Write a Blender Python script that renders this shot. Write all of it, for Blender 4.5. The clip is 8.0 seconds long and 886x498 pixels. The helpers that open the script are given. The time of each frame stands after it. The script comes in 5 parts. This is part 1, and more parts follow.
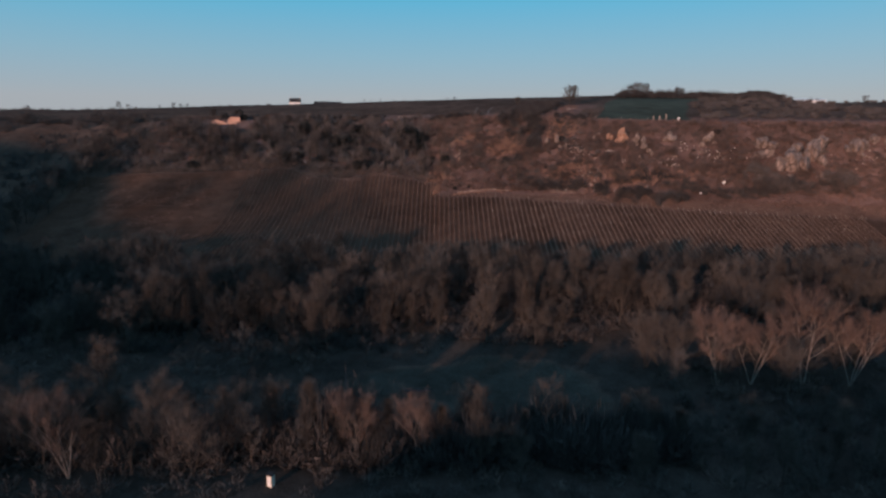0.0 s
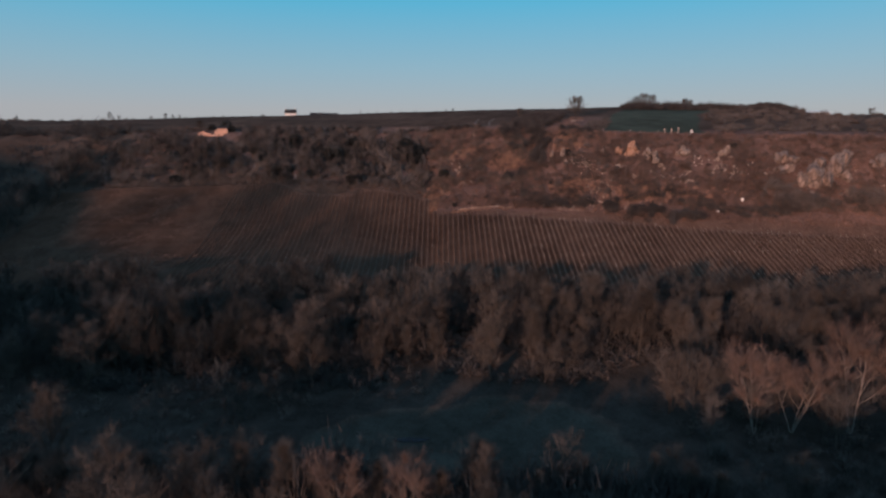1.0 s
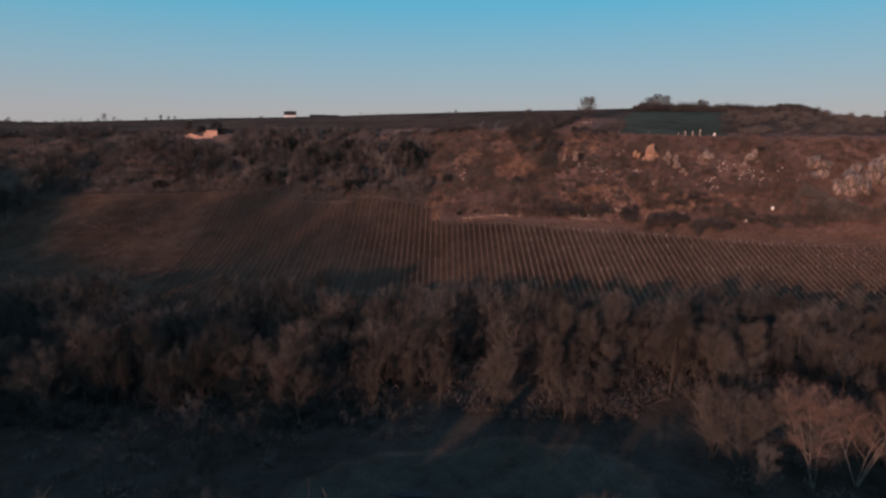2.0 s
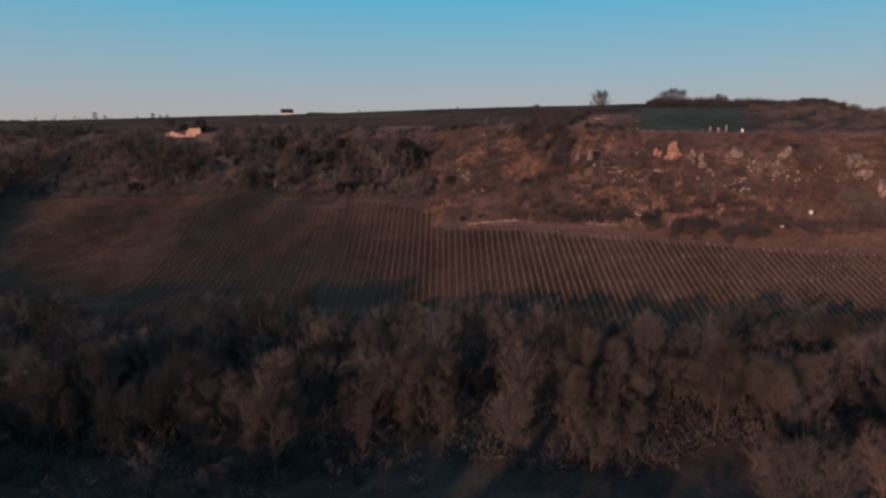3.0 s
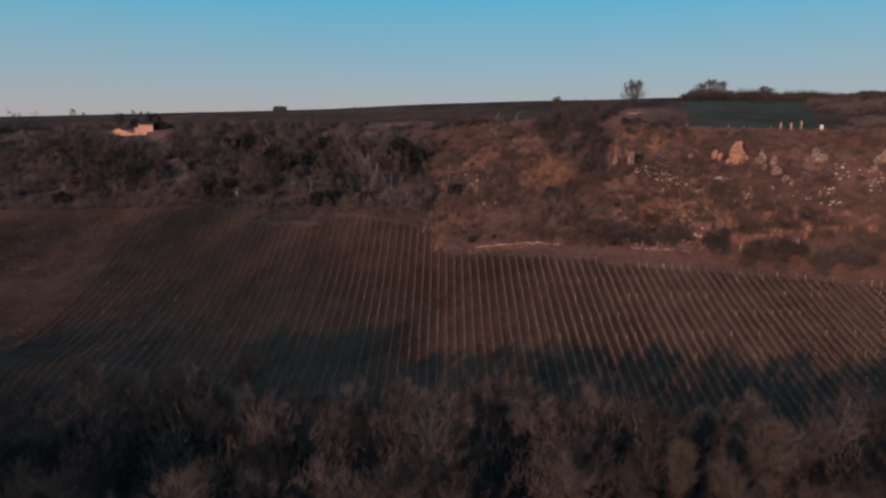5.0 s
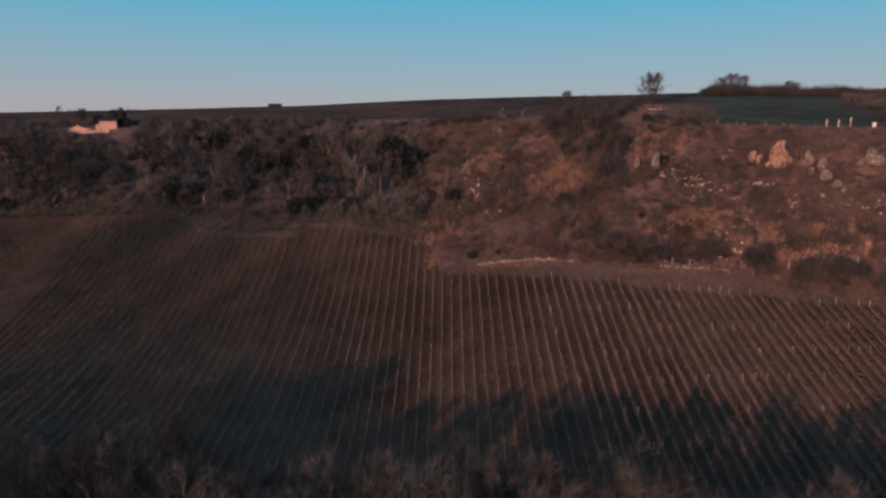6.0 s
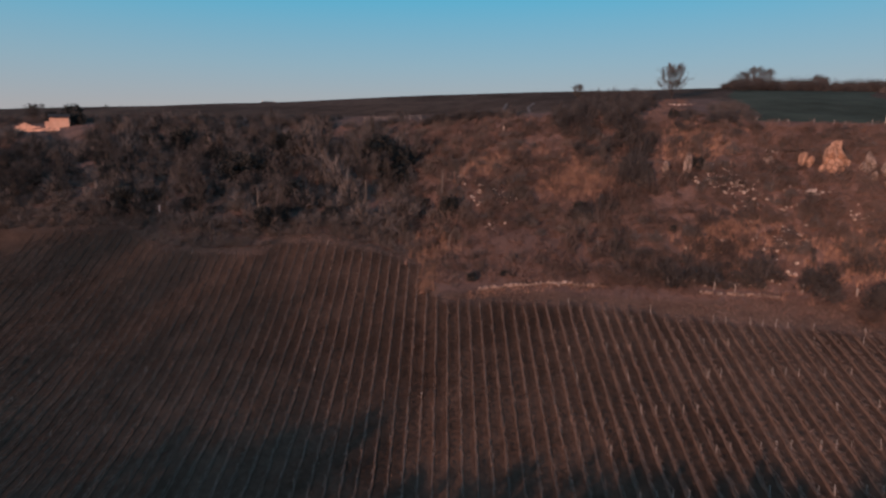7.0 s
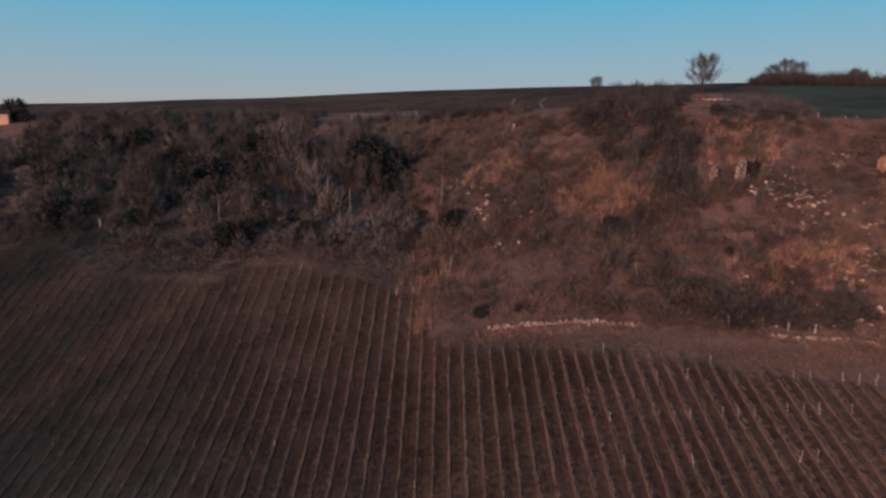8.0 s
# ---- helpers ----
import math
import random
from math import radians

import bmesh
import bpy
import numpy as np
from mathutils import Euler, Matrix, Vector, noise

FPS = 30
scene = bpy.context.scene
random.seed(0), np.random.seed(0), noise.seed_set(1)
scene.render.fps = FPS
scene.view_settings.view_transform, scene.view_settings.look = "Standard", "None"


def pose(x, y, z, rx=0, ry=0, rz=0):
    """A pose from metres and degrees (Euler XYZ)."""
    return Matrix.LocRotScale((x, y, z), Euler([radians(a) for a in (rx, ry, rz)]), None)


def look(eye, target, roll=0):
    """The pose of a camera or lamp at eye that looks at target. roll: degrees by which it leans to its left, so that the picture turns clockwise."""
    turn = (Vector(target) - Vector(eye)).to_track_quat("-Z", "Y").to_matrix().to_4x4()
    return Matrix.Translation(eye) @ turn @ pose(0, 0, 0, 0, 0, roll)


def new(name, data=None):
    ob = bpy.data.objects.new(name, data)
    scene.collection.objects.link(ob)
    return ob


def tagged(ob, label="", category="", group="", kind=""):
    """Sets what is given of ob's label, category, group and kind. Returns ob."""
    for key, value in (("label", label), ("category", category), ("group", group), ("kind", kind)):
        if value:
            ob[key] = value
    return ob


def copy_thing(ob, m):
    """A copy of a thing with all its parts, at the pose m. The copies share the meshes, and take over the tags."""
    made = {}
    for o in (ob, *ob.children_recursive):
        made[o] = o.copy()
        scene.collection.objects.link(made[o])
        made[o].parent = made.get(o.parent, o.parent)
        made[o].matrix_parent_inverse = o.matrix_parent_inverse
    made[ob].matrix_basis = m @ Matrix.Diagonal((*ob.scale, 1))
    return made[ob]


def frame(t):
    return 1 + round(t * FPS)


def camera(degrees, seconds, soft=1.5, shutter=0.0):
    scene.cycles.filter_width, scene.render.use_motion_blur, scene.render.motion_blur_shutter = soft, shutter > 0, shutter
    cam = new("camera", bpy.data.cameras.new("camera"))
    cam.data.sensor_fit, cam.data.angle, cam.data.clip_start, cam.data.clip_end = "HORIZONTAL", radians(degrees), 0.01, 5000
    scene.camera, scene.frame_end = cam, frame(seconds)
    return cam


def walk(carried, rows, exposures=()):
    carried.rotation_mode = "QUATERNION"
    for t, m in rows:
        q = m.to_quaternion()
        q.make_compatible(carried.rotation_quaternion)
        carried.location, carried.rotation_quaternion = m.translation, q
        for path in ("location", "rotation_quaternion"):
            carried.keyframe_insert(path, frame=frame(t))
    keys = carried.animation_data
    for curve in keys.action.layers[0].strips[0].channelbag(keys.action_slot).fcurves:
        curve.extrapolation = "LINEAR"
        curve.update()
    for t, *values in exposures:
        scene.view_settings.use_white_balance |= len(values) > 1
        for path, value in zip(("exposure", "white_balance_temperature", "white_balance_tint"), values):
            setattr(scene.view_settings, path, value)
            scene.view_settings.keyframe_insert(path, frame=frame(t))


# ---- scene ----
cam = camera(71.7, 8.0, soft=2.5, shutter=0.4)
METRES, EYE, TILT, LEAN, TURN = 150.0, 54.0, -11.4, 0.0, 0.0
ROWS = [
    (0.0, 0.0, 0.0, 0.0, 0.0, 0.0, 0.0),
    (0.5, -0.0009, 0.0487, 0.0117, -0.15, 0.6, 0.05),
    (1.0, -0.002, 0.0987, 0.0226, -0.21, 1.04, -0.07),
    (1.5, -0.0041, 0.1502, 0.0335, -0.07, 1.31, -0.26),
    (3.0, -0.007, 0.3275, 0.0683, 0.09, 1.1, -0.02),
    (3.5, -0.0085, 0.3904, 0.0805, 0.13, 1.07, -0.02),
    (4.0, -0.0097, 0.4545, 0.0927, 0.24, 1.06, -0.01),
    (4.5, -0.0099, 0.5203, 0.1054, 0.24, 1.06, -0.01),
    (5.0, -0.0089, 0.586, 0.1186, 0.27, 1.05, -0.1),
    (6.5, 0.0004, 0.7806, 0.1576, 0.36, 0.86, -0.19),
    (7.0, 0.002, 0.8457, 0.1702, 0.32, 0.84, -0.2),
    (7.5, 0.0018, 0.9133, 0.1843, 0.25, 0.77, -0.19),
    (8.0, -0.0001, 0.9798, 0.1975, 0.17, 0.76, -0.2),
]
walk(cam, [(t, pose(0, 0, EYE, TILT, LEAN, TURN) @ pose(METRES * x, METRES * y, METRES * z, 90 + pitch, roll, yaw)) for t, x, y, z, yaw, pitch, roll in ROWS],
     [(0.0, 0.1, 6220, 4), (1.0, 0.1, 6500, 7), (1.5, 0.08, 6760, 10), (3.0, 0.04, 6880, 11), (5.0, 0.03, 6850, 11), (8.0, 0.02, 6700, 10)])

# ---- sky and sun: a low winter sun behind and to the west of the flight ----
SUN_HEIGHT, SUN_TURN = 7.0, 214.0
world = bpy.data.worlds.new("sky")
scene.world = world
world.use_nodes = True
wn, wl = world.node_tree.nodes, world.node_tree.links
sky = wn.new("ShaderNodeTexSky")
sky.sky_type, sky.sun_disc = "NISHITA", False
sky.sun_elevation, sky.sun_rotation = radians(SUN_HEIGHT), radians(SUN_TURN)
sky.altitude, sky.air_density, sky.dust_density, sky.ozone_density = 100, 1.0, 0.5, 4.0
background = wn["Background"]
background.inputs["Strength"].default_value = 0.112
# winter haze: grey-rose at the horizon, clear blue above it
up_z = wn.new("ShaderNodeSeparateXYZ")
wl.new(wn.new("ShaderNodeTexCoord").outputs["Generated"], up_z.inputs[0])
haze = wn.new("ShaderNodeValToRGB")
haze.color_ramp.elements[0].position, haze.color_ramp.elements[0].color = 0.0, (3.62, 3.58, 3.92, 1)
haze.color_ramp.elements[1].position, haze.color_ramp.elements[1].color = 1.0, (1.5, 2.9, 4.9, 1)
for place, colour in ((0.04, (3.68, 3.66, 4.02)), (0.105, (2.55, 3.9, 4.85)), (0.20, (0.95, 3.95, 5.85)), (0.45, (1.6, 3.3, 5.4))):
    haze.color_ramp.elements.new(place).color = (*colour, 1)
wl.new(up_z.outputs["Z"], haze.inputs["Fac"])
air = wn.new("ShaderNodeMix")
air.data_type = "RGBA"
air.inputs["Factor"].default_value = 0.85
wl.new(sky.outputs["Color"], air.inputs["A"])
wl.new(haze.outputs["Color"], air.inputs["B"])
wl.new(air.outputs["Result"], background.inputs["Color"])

sun_data = bpy.data.lights.new("sun", "SUN")
sun_data.energy, sun_data.angle, sun_data.color = 3.8, radians(1.0), (1.0, 0.585, 0.475)
sun = new("sun", sun_data)
SUN_FROM = Vector((math.sin(radians(SUN_TURN)) * math.cos(radians(SUN_HEIGHT)), math.cos(radians(SUN_TURN)) * math.cos(radians(SUN_HEIGHT)), math.sin(radians(SUN_HEIGHT))))
sun.matrix_world = look(SUN_FROM * 500, (0, 0, 0))
scene.view_settings.exposure = 0.0


# ---- materials ----
def nodes_of(name, rough=0.9):
    m = bpy.data.materials.new(name)
    m.use_nodes = True
    n, l = m.node_tree.nodes, m.node_tree.links
    b = n["Principled BSDF"]
    b.inputs["Roughness"].default_value = rough
    b.inputs["Specular IOR Level"].default_value = 0.2
    return m, n, l, b


def noise_node(n, l, scale, detail=5.0, where=None, rough=0.6):
    t = n.new("ShaderNodeTexNoise")
    t.inputs["Scale"].default_value, t.inputs["Detail"].default_value, t.inputs["Roughness"].default_value = scale, detail, rough
    if where:
        l.new(where, t.inputs["Vector"])
    return t.outputs["Fac"]


def spread(n, l, fac, dark, pale, low=0.3, high=0.7):
    r = n.new("ShaderNodeValToRGB")
    r.color_ramp.elements[0].position, r.color_ramp.elements[1].position = low, high
    r.color_ramp.elements[0].color, r.color_ramp.elements[1].color = (*dark, 1), (*pale, 1)
    l.new(fac, r.inputs["Fac"])
    return r.outputs["Color"]


def blend(n, l, fac, a, b, mode="MIX"):
    m = n.new("ShaderNodeMix")
    m.data_type, m.blend_type = "RGBA", mode
    if isinstance(fac, float):
        m.inputs["Factor"].default_value = fac
    else:
        l.new(fac, m.inputs["Factor"])
    l.new(a, m.inputs["A"])
    l.new(b, m.inputs["B"])
    return m.outputs["Result"]


def relief(n, l, b, fac, strength, distance):
    k = n.new("ShaderNodeBump")
    k.inputs["Strength"].default_value, k.inputs["Distance"].default_value = strength, distance
    l.new(fac, k.inputs["Height"])
    l.new(k.outputs["Normal"], b.inputs["Normal"])


def varied(name, dark, pale, fine=6.0, coarse=0.5, rough=0.9, bump=0.3, depth=0.05, by_object=0.0, by_island=0.0, by_plant=False):
    """A two-scale material: fine grain over coarse patches, shifted a little from object to object and plant to plant."""
    m, n, l, b = nodes_of(name, rough)
    where = n.new("ShaderNodeTexCoord").outputs["Object"]
    small, large = noise_node(n, l, fine, 6, where), noise_node(n, l, coarse, 3, where)
    colour = blend(n, l, 0.5, spread(n, l, small, dark, pale), spread(n, l, large, dark, pale))
    for amount, node, socket in ((by_object, "ShaderNodeObjectInfo", "Random"), (by_island, "ShaderNodeNewGeometry", "Random Per Island")):
        if amount:
            shift = spread(n, l, n.new(node).outputs[socket], (1 - amount,) * 3, (1 + amount * 0.6,) * 3, 0, 1)
            colour = blend(n, l, 1.0, colour, shift, "MULTIPLY")
    if by_plant:
        tone, whole = n.new("ShaderNodeAttribute"), n.new("ShaderNodeMath")
        tone.attribute_name, whole.operation = "tone", "ADD"
        l.new(tone.outputs["Fac"], whole.inputs[0])
        whole.inputs[1].default_value = 1.0
        colour = blend(n, l, 1.0, colour, whole.outputs[0], "MULTIPLY")
    l.new(colour, b.inputs["Base Color"])
    relief(n, l, b, small, bump, depth)
    return m


TWIG = varied("bare_twigs", (0.055, 0.046, 0.039), (0.122, 0.099, 0.082), 0.8, 0.2, bump=0, by_object=0.4, by_island=0.18)
TWIG_RED = varied("reddish_twigs", (0.118, 0.075, 0.060), (0.220, 0.137, 0.108), 0.8, 0.2, bump=0, by_object=0.2, by_island=0.15, by_plant=True)
BARK = varied("grey_bark", (0.042, 0.035, 0.029), (0.098, 0.079, 0.063), 5, 0.6, bump=0.5, depth=0.03, by_object=0.25)
BARK_PALE = varied("pale_bark", (0.14, 0.112, 0.092), (0.33, 0.27, 0.225), 4, 0.7, bump=0.3, depth=0.02, by_object=0.15)
SCRUB = varied("thorn_scrub", (0.076, 0.060, 0.051), (0.160, 0.122, 0.100), 1.0, 0.15, bump=0, by_object=0.3, by_island=0.15, by_plant=True)
TAWNY = varied("tawny_scrub", (0.112, 0.070, 0.056), (0.235, 0.145, 0.114), 0.8, 0.1, bump=0, by_island=0.15, by_plant=True)
TWIG_DARK = varied("dark_twigs", (0.064, 0.055, 0.050), (0.138, 0.114, 0.100), 0.8, 0.2, bump=0, by_object=0.3, by_island=0.15, by_plant=True)
# TWIG made darker: the shade inside the wood is put into this colour
SHADED_TWIG = varied("shaded_twigs", (0.045, 0.040, 0.036), (0.100, 0.086, 0.075), 0.8, 0.2, bump=0, by_island=0.15, by_plant=True)
BIRCH_TWIG = varied("russet_twigs", (0.095, 0.062, 0.050), (0.190, 0.126, 0.099), 0.8, 0.2, bump=0, by_object=0.2, by_island=0.3)
# scrub darkened so that shade in hedges and thickets sits in the colour
SHADED_SCRUB = varied("shaded_scrub", (0.036, 0.033, 0.031), (0.084, 0.073, 0.067), 1.0, 0.15, bump=0, by_island=0.2, by_plant=True)
DUSKY = varied("dusky_thorn", (0.072, 0.052, 0.044), (0.150, 0.107, 0.088), 0.8, 0.15, bump=0, by_island=0.15, by_plant=True)
# for real bushes, and for dark fill in place of shade
EVERGREEN_SHADE = varied("dark_evergreen_and_shade", (0.020, 0.021, 0.019), (0.048, 0.046, 0.040), 1.5, 0.2, bump=0, by_island=0.35)
GRASS = varied("dry_grass", (0.185, 0.106, 0.075), (0.40, 0.235, 0.16), 0.5, 0.06, bump=0, by_island=0.3)
CANE = varied("vine_canes", (0.11, 0.073, 0.054), (0.25, 0.168, 0.126), 1.2, 0.1, bump=0, by_object=0.15, by_island=0.25)
ORANGE_GRASS = varied("orange_grass", (0.24, 0.13, 0.09), (0.54, 0.31, 0.21), 0.7, 0.1, bump=0, by_island=0.3)
MULCH = varied("dry_grass_strip", (0.076, 0.046, 0.032), (0.168, 0.105, 0.074), 1.3, 0.12, bump=0.5, depth=0.06, by_object=0.12)
POST = varied("weathered_post", (0.34, 0.285, 0.24), (0.62, 0.535, 0.46), 6, 1, bump=0.3, depth=0.01, by_object=0.3)


def rock_material(name, dark, pale, fissure_dark, cells=2.6, gap=0.16, depth=0.35):
    """Weathered limestone: grain, broad patches and a darker tint along the fissures."""
    m, n, l, b = nodes_of(name, 0.92)
    where = n.new("ShaderNodeTexCoord").outputs["Object"]
    small, large = noise_node(n, l, 5.0, 8, where), noise_node(n, l, 1.3, 5, where)
    colour = blend(n, l, 0.5, spread(n, l, small, dark, pale, 0.3, 0.7), spread(n, l, large, dark, pale, 0.35, 0.65))
    crack = n.new("ShaderNodeTexVoronoi")
    crack.feature = "DISTANCE_TO_EDGE"
    crack.inputs["Scale"].default_value = cells
    l.new(where, crack.inputs["Vector"])
    edge = n.new("ShaderNodeMapRange")
    edge.inputs["From Max"].default_value = gap
    l.new(crack.outputs["Distance"], edge.inputs["Value"])
    fissure_tint = n.new("ShaderNodeRGB")
    fissure_tint.outputs[0].default_value = (*fissure_dark, 1)
    colour = blend(n, l, edge.outputs["Result"], blend(n, l, 0.7, colour, fissure_tint.outputs[0]), colour)
    l.new(colour, b.inputs["Base Color"])
    add = n.new("ShaderNodeMath")
    add.operation = "MULTIPLY_ADD"
    l.new(edge.outputs["Result"], add.inputs[0])
    add.inputs[1].default_value = 1.0
    l.new(small, add.inputs[2])
    relief(n, l, b, add.outputs[0], 1.0, depth)
    return m


RUBBLE = varied("pale_rubble", (0.36, 0.275, 0.215), (0.68, 0.54, 0.44), 2.0, 0.5, bump=0.6, depth=0.1, by_object=0.2)
ORANGE_STONE = varied("ochre_stone", (0.52, 0.28, 0.19), (0.76, 0.45, 0.32), 1.2, 0.3, bump=0.5, depth=0.06, by_object=0.08)
SLATE = varied("dark_slate", (0.022, 0.021, 0.021), (0.05, 0.046, 0.044), 3, 0.4, rough=0.95, bump=0.3, depth=0.02)
WHITE = varied("white_paint", (0.66, 0.63, 0.58), (0.82, 0.80, 0.76), 2, 0.5, bump=0.1, depth=0.01, rough=0.6)
GLASS_DARK = varied("dark_window", (0.02, 0.022, 0.026), (0.04, 0.042, 0.05), 1, 0.5, rough=0.15, bump=0)
WATER, wnodes, wlinks, wb = nodes_of("dark_water", 0.25)
wb.inputs["Base Color"].default_value = (0.012, 0.015, 0.018, 1)
relief(wnodes, wlinks, wb, noise_node(wnodes, wlinks, 3.0), 0.1, 0.02)


def ground_material():
    m, n, l, b = nodes_of("ground", 1.0)
    b.inputs["Specular IOR Level"].default_value = 0.0
    where = n.new("ShaderNodeTexCoord").outputs["Object"]
    fine, mid, wide = noise_node(n, l, 1.6, 8, where), noise_node(n, l, 0.22, 6, where), noise_node(n, l, 0.035, 4, where)

    def region(name, soft=0.22):
        a = n.new("ShaderNodeAttribute")
        a.attribute_name = name
        add = n.new("ShaderNodeMath")
        add.operation = "ADD"
        l.new(a.outputs["Fac"], add.inputs[0])
        wob = n.new("ShaderNodeMath")
        wob.operation = "MULTIPLY_ADD"
        l.new(mid, wob.inputs[0])
        wob.inputs[1].default_value, wob.inputs[2].default_value = 0.5, -0.25
        l.new(wob.outputs[0], add.inputs[1])
        s = n.new("ShaderNodeMapRange")
        s.interpolation_type = "SMOOTHSTEP"
        s.inputs["From Min"].default_value, s.inputs["From Max"].default_value = 0.5 - soft, 0.5 + soft
        l.new(add.outputs[0], s.inputs["Value"])
        return s.outputs["Result"]

    def cover(dark, pale):
        a = spread(n, l, fine, dark, pale, 0.32, 0.68)
        c = spread(n, l, mid, dark, pale, 0.35, 0.65)
        d = spread(n, l, wide, (0.72,) * 3, (1.2,) * 3, 0.35, 0.65)
        return blend(n, l, 1.0, blend(n, l, 0.5, a, c), d, "MULTIPLY")

    colour = cover((0.055, 0.038, 0.030), (0.12, 0.08, 0.06))
    for name, dark, pale in (("vineyard", (0.047, 0.0275, 0.019), (0.113, 0.066, 0.046)),
                             ("bank", (0.094, 0.058, 0.047), (0.200, 0.122, 0.097)),
                             ("track", (0.080, 0.048, 0.035), (0.160, 0.096, 0.068)),
                             ("crop", (0.051, 0.056, 0.041), (0.081, 0.084, 0.062)),
                             ("meadow", (0.036, 0.033, 0.026), (0.080, 0.071, 0.058)),
                             ("litter", (0.030, 0.025, 0.021), (0.072, 0.058, 0.048))):
        colour = blend(n, l, region(name), colour, cover(dark, pale))
    l.new(colour, b.inputs["Base Color"])
    relief(n, l, b, fine, 0.7, 0.25)
    return m


GROUND = ground_material()


# ---- the lie of the land ----
def ramp(v, knots):
    """A softened run through a few (place, value) knots."""
    if v <= knots[0][0]:
        return knots[0][1]
    for (a, p), (c, q) in zip(knots, knots[1:]):
        if v <= c:
            t = (v - a) / (c - a)
            return p + (q - p) * (t * t * (3 - 2 * t) * 0.5 + t * 0.5)
    return knots[-1][1]


def step(a, c, v):
    t = min(1.0, max(0.0, (v - a) / (c - a)))
    return t * t * (3 - 2 * t)


# upper edge of the vineyard, brow of the scarp, crest of the plateau
TOP_Y = [(-170, 232), (-110, 240), (-60, 242.3), (-57, 241), (-51, 236.5), (-38, 234), (-32, 233.6), (-29.5, 237.5), (-21, 238), (-13, 236.2), (-4.4, 232.6), (-3.3, 226.4), (0, 222.1), (20, 219.4), (42, 214), (100, 204), (170, 196)]
TOP_Z = [(-170, 33), (-110, 35.5), (-60, 36.6), (-57, 35.9), (-51, 33.8), (-38, 33.7), (-32, 33.6), (-29.5, 34.9), (-21, 35), (-13, 33.9), (-4.4, 32.1), (-3.3, 29.8), (0, 28.65), (20, 29), (42, 27.7), (100, 25), (170, 23)]
BROW_Y = [(-170, 285), (-94, 280), (-40, 288), (0, 282), (36, 262), (50, 256), (85, 247), (130, 239), (190, 232)]
BROW_Z = [(-170, 55), (-94, 56), (-40, 57), (0, 57.5), (36, 58), (50, 57), (85, 56), (130, 55.5), (190, 55)]
CREST_Z = [(-260, 61.5), (-200, 62), (-130, 63.3), (-70, 64.9), (0, 68), (60, 69.5), (100, 70.5), (180, 69.0), (195, 66.6), (210, 65.0), (226, 64.0), (320, 62.6)]
FAR_RISE = [(-500, 13), (-250, 14), (-176, 20), (-60, 20), (0, 15), (200, 11), (250, 12), (330, 24), (500, 27)]
HOLLOW = [(-140, 2.0), (-60, 3.0), (-20, 2.4), (5, 0.2), (30, 0.0)]
# unseen ridge: heights and notch set by where its shadow should fall
SHADE_RIDGE = [(-480, 110), (-400, 101.5), (-376, 82.5), (-360, 76), (-330, 69.5), (-300, 64), (-285, 57.5), (-270, 49), (-245, 38.5), (-215, 34.5), (-198, 33), (-190, 35), (-184, 29), (-181, 26), (-162, 26.5), (-157, 37), (-150, 42), (-140, 43), (-118, 44.5), (100, 45)]
SLOPE, FIELD_DEPTH, CREST_Y = 0.36, 52.0, 355.0


def height(x, y):
    yt, zt, yb, zb, zc = ramp(x, TOP_Y), ramp(x, TOP_Z), ramp(x, BROW_Y), ramp(x, BROW_Z), ramp(x, CREST_Z)
    swell = noise.noise((x * 0.02, y * 0.02, 3.1))
    if y < yt:
        foot = yt - FIELD_DEPTH
        if y >= foot:
            return zt - (yt - y) * SLOPE + swell * 0.5 * step(yt, yt - 12, y) - ramp(x, HOLLOW) * math.sin(math.pi * (yt - y) / FIELD_DEPTH)
        d = (foot - y) / 30
        z = (zt - FIELD_DEPTH * SLOPE) * math.exp(-d * d * 1.2) + swell * 0.5
        # the valley's unseen other side, behind the start of the flight, shaped to throw shade
        back = step(-80, -135, y) * (1 - 0.6 * step(-150, -270, y))
        return z + back * (ramp(x, SHADE_RIDGE) + 2.5 * noise.noise((x * 0.012, y * 0.004, 8.3)) + 1.2 * noise.noise((x * 0.05, 0, 1.3)))
    if y < yb:
        t = (y - yt) / (yb - yt)
        z = zt + (zb - zt) * (0.12 * t + 0.88 * (t * t * (3 - 2 * t) * 0.35 + t * 0.65))
        rough = min(1, t * 6) * min(1, (1 - t) * 6)
        z += rough * (2.0 * noise.noise((x * 0.05, y * 0.05, 0)) + 0.9 * noise.noise((x * 0.16, y * 0.16, 5)) + 0.35 * noise.noise((x * 0.45, y * 0.45, 9)))
        return z
    if y < CREST_Y:
        t = (y - yb) / (CREST_Y - yb)
        z = zb + (zc - zb) * t * (1.25 - 0.25 * t)
    else:
        z = zc + (1 - math.exp(-(y - CREST_Y) / 350)) * ramp(x, FAR_RISE)
    z += 4.0 * math.exp(-((x - 178) / 18) ** 2 - ((y - 352) / 14) ** 2)
    return z + swell * 0.4 * step(yb, yb + 25, y)




def crop_side(x, y):
    """Inside the green field on the plateau: positive, in metres."""
    left = ramp(y, [(250, 59.5), (300, 77), (338, 94)])
    right = ramp(y, [(250, 98), (300, 116), (338, 140)])
    return min(x - left, right - x, y - ramp(x, BROW_Y) - 1.0, 338 - y)


def wood_edge(x):
    """Where the woodland ends and the vineyard begins."""
    return ramp(x, [(-140, 172), (0, 169.5), (60, 165), (140, 162)]) + 2.0 * math.sin(x * 0.13) + 1.2 * math.sin(x * 0.37)


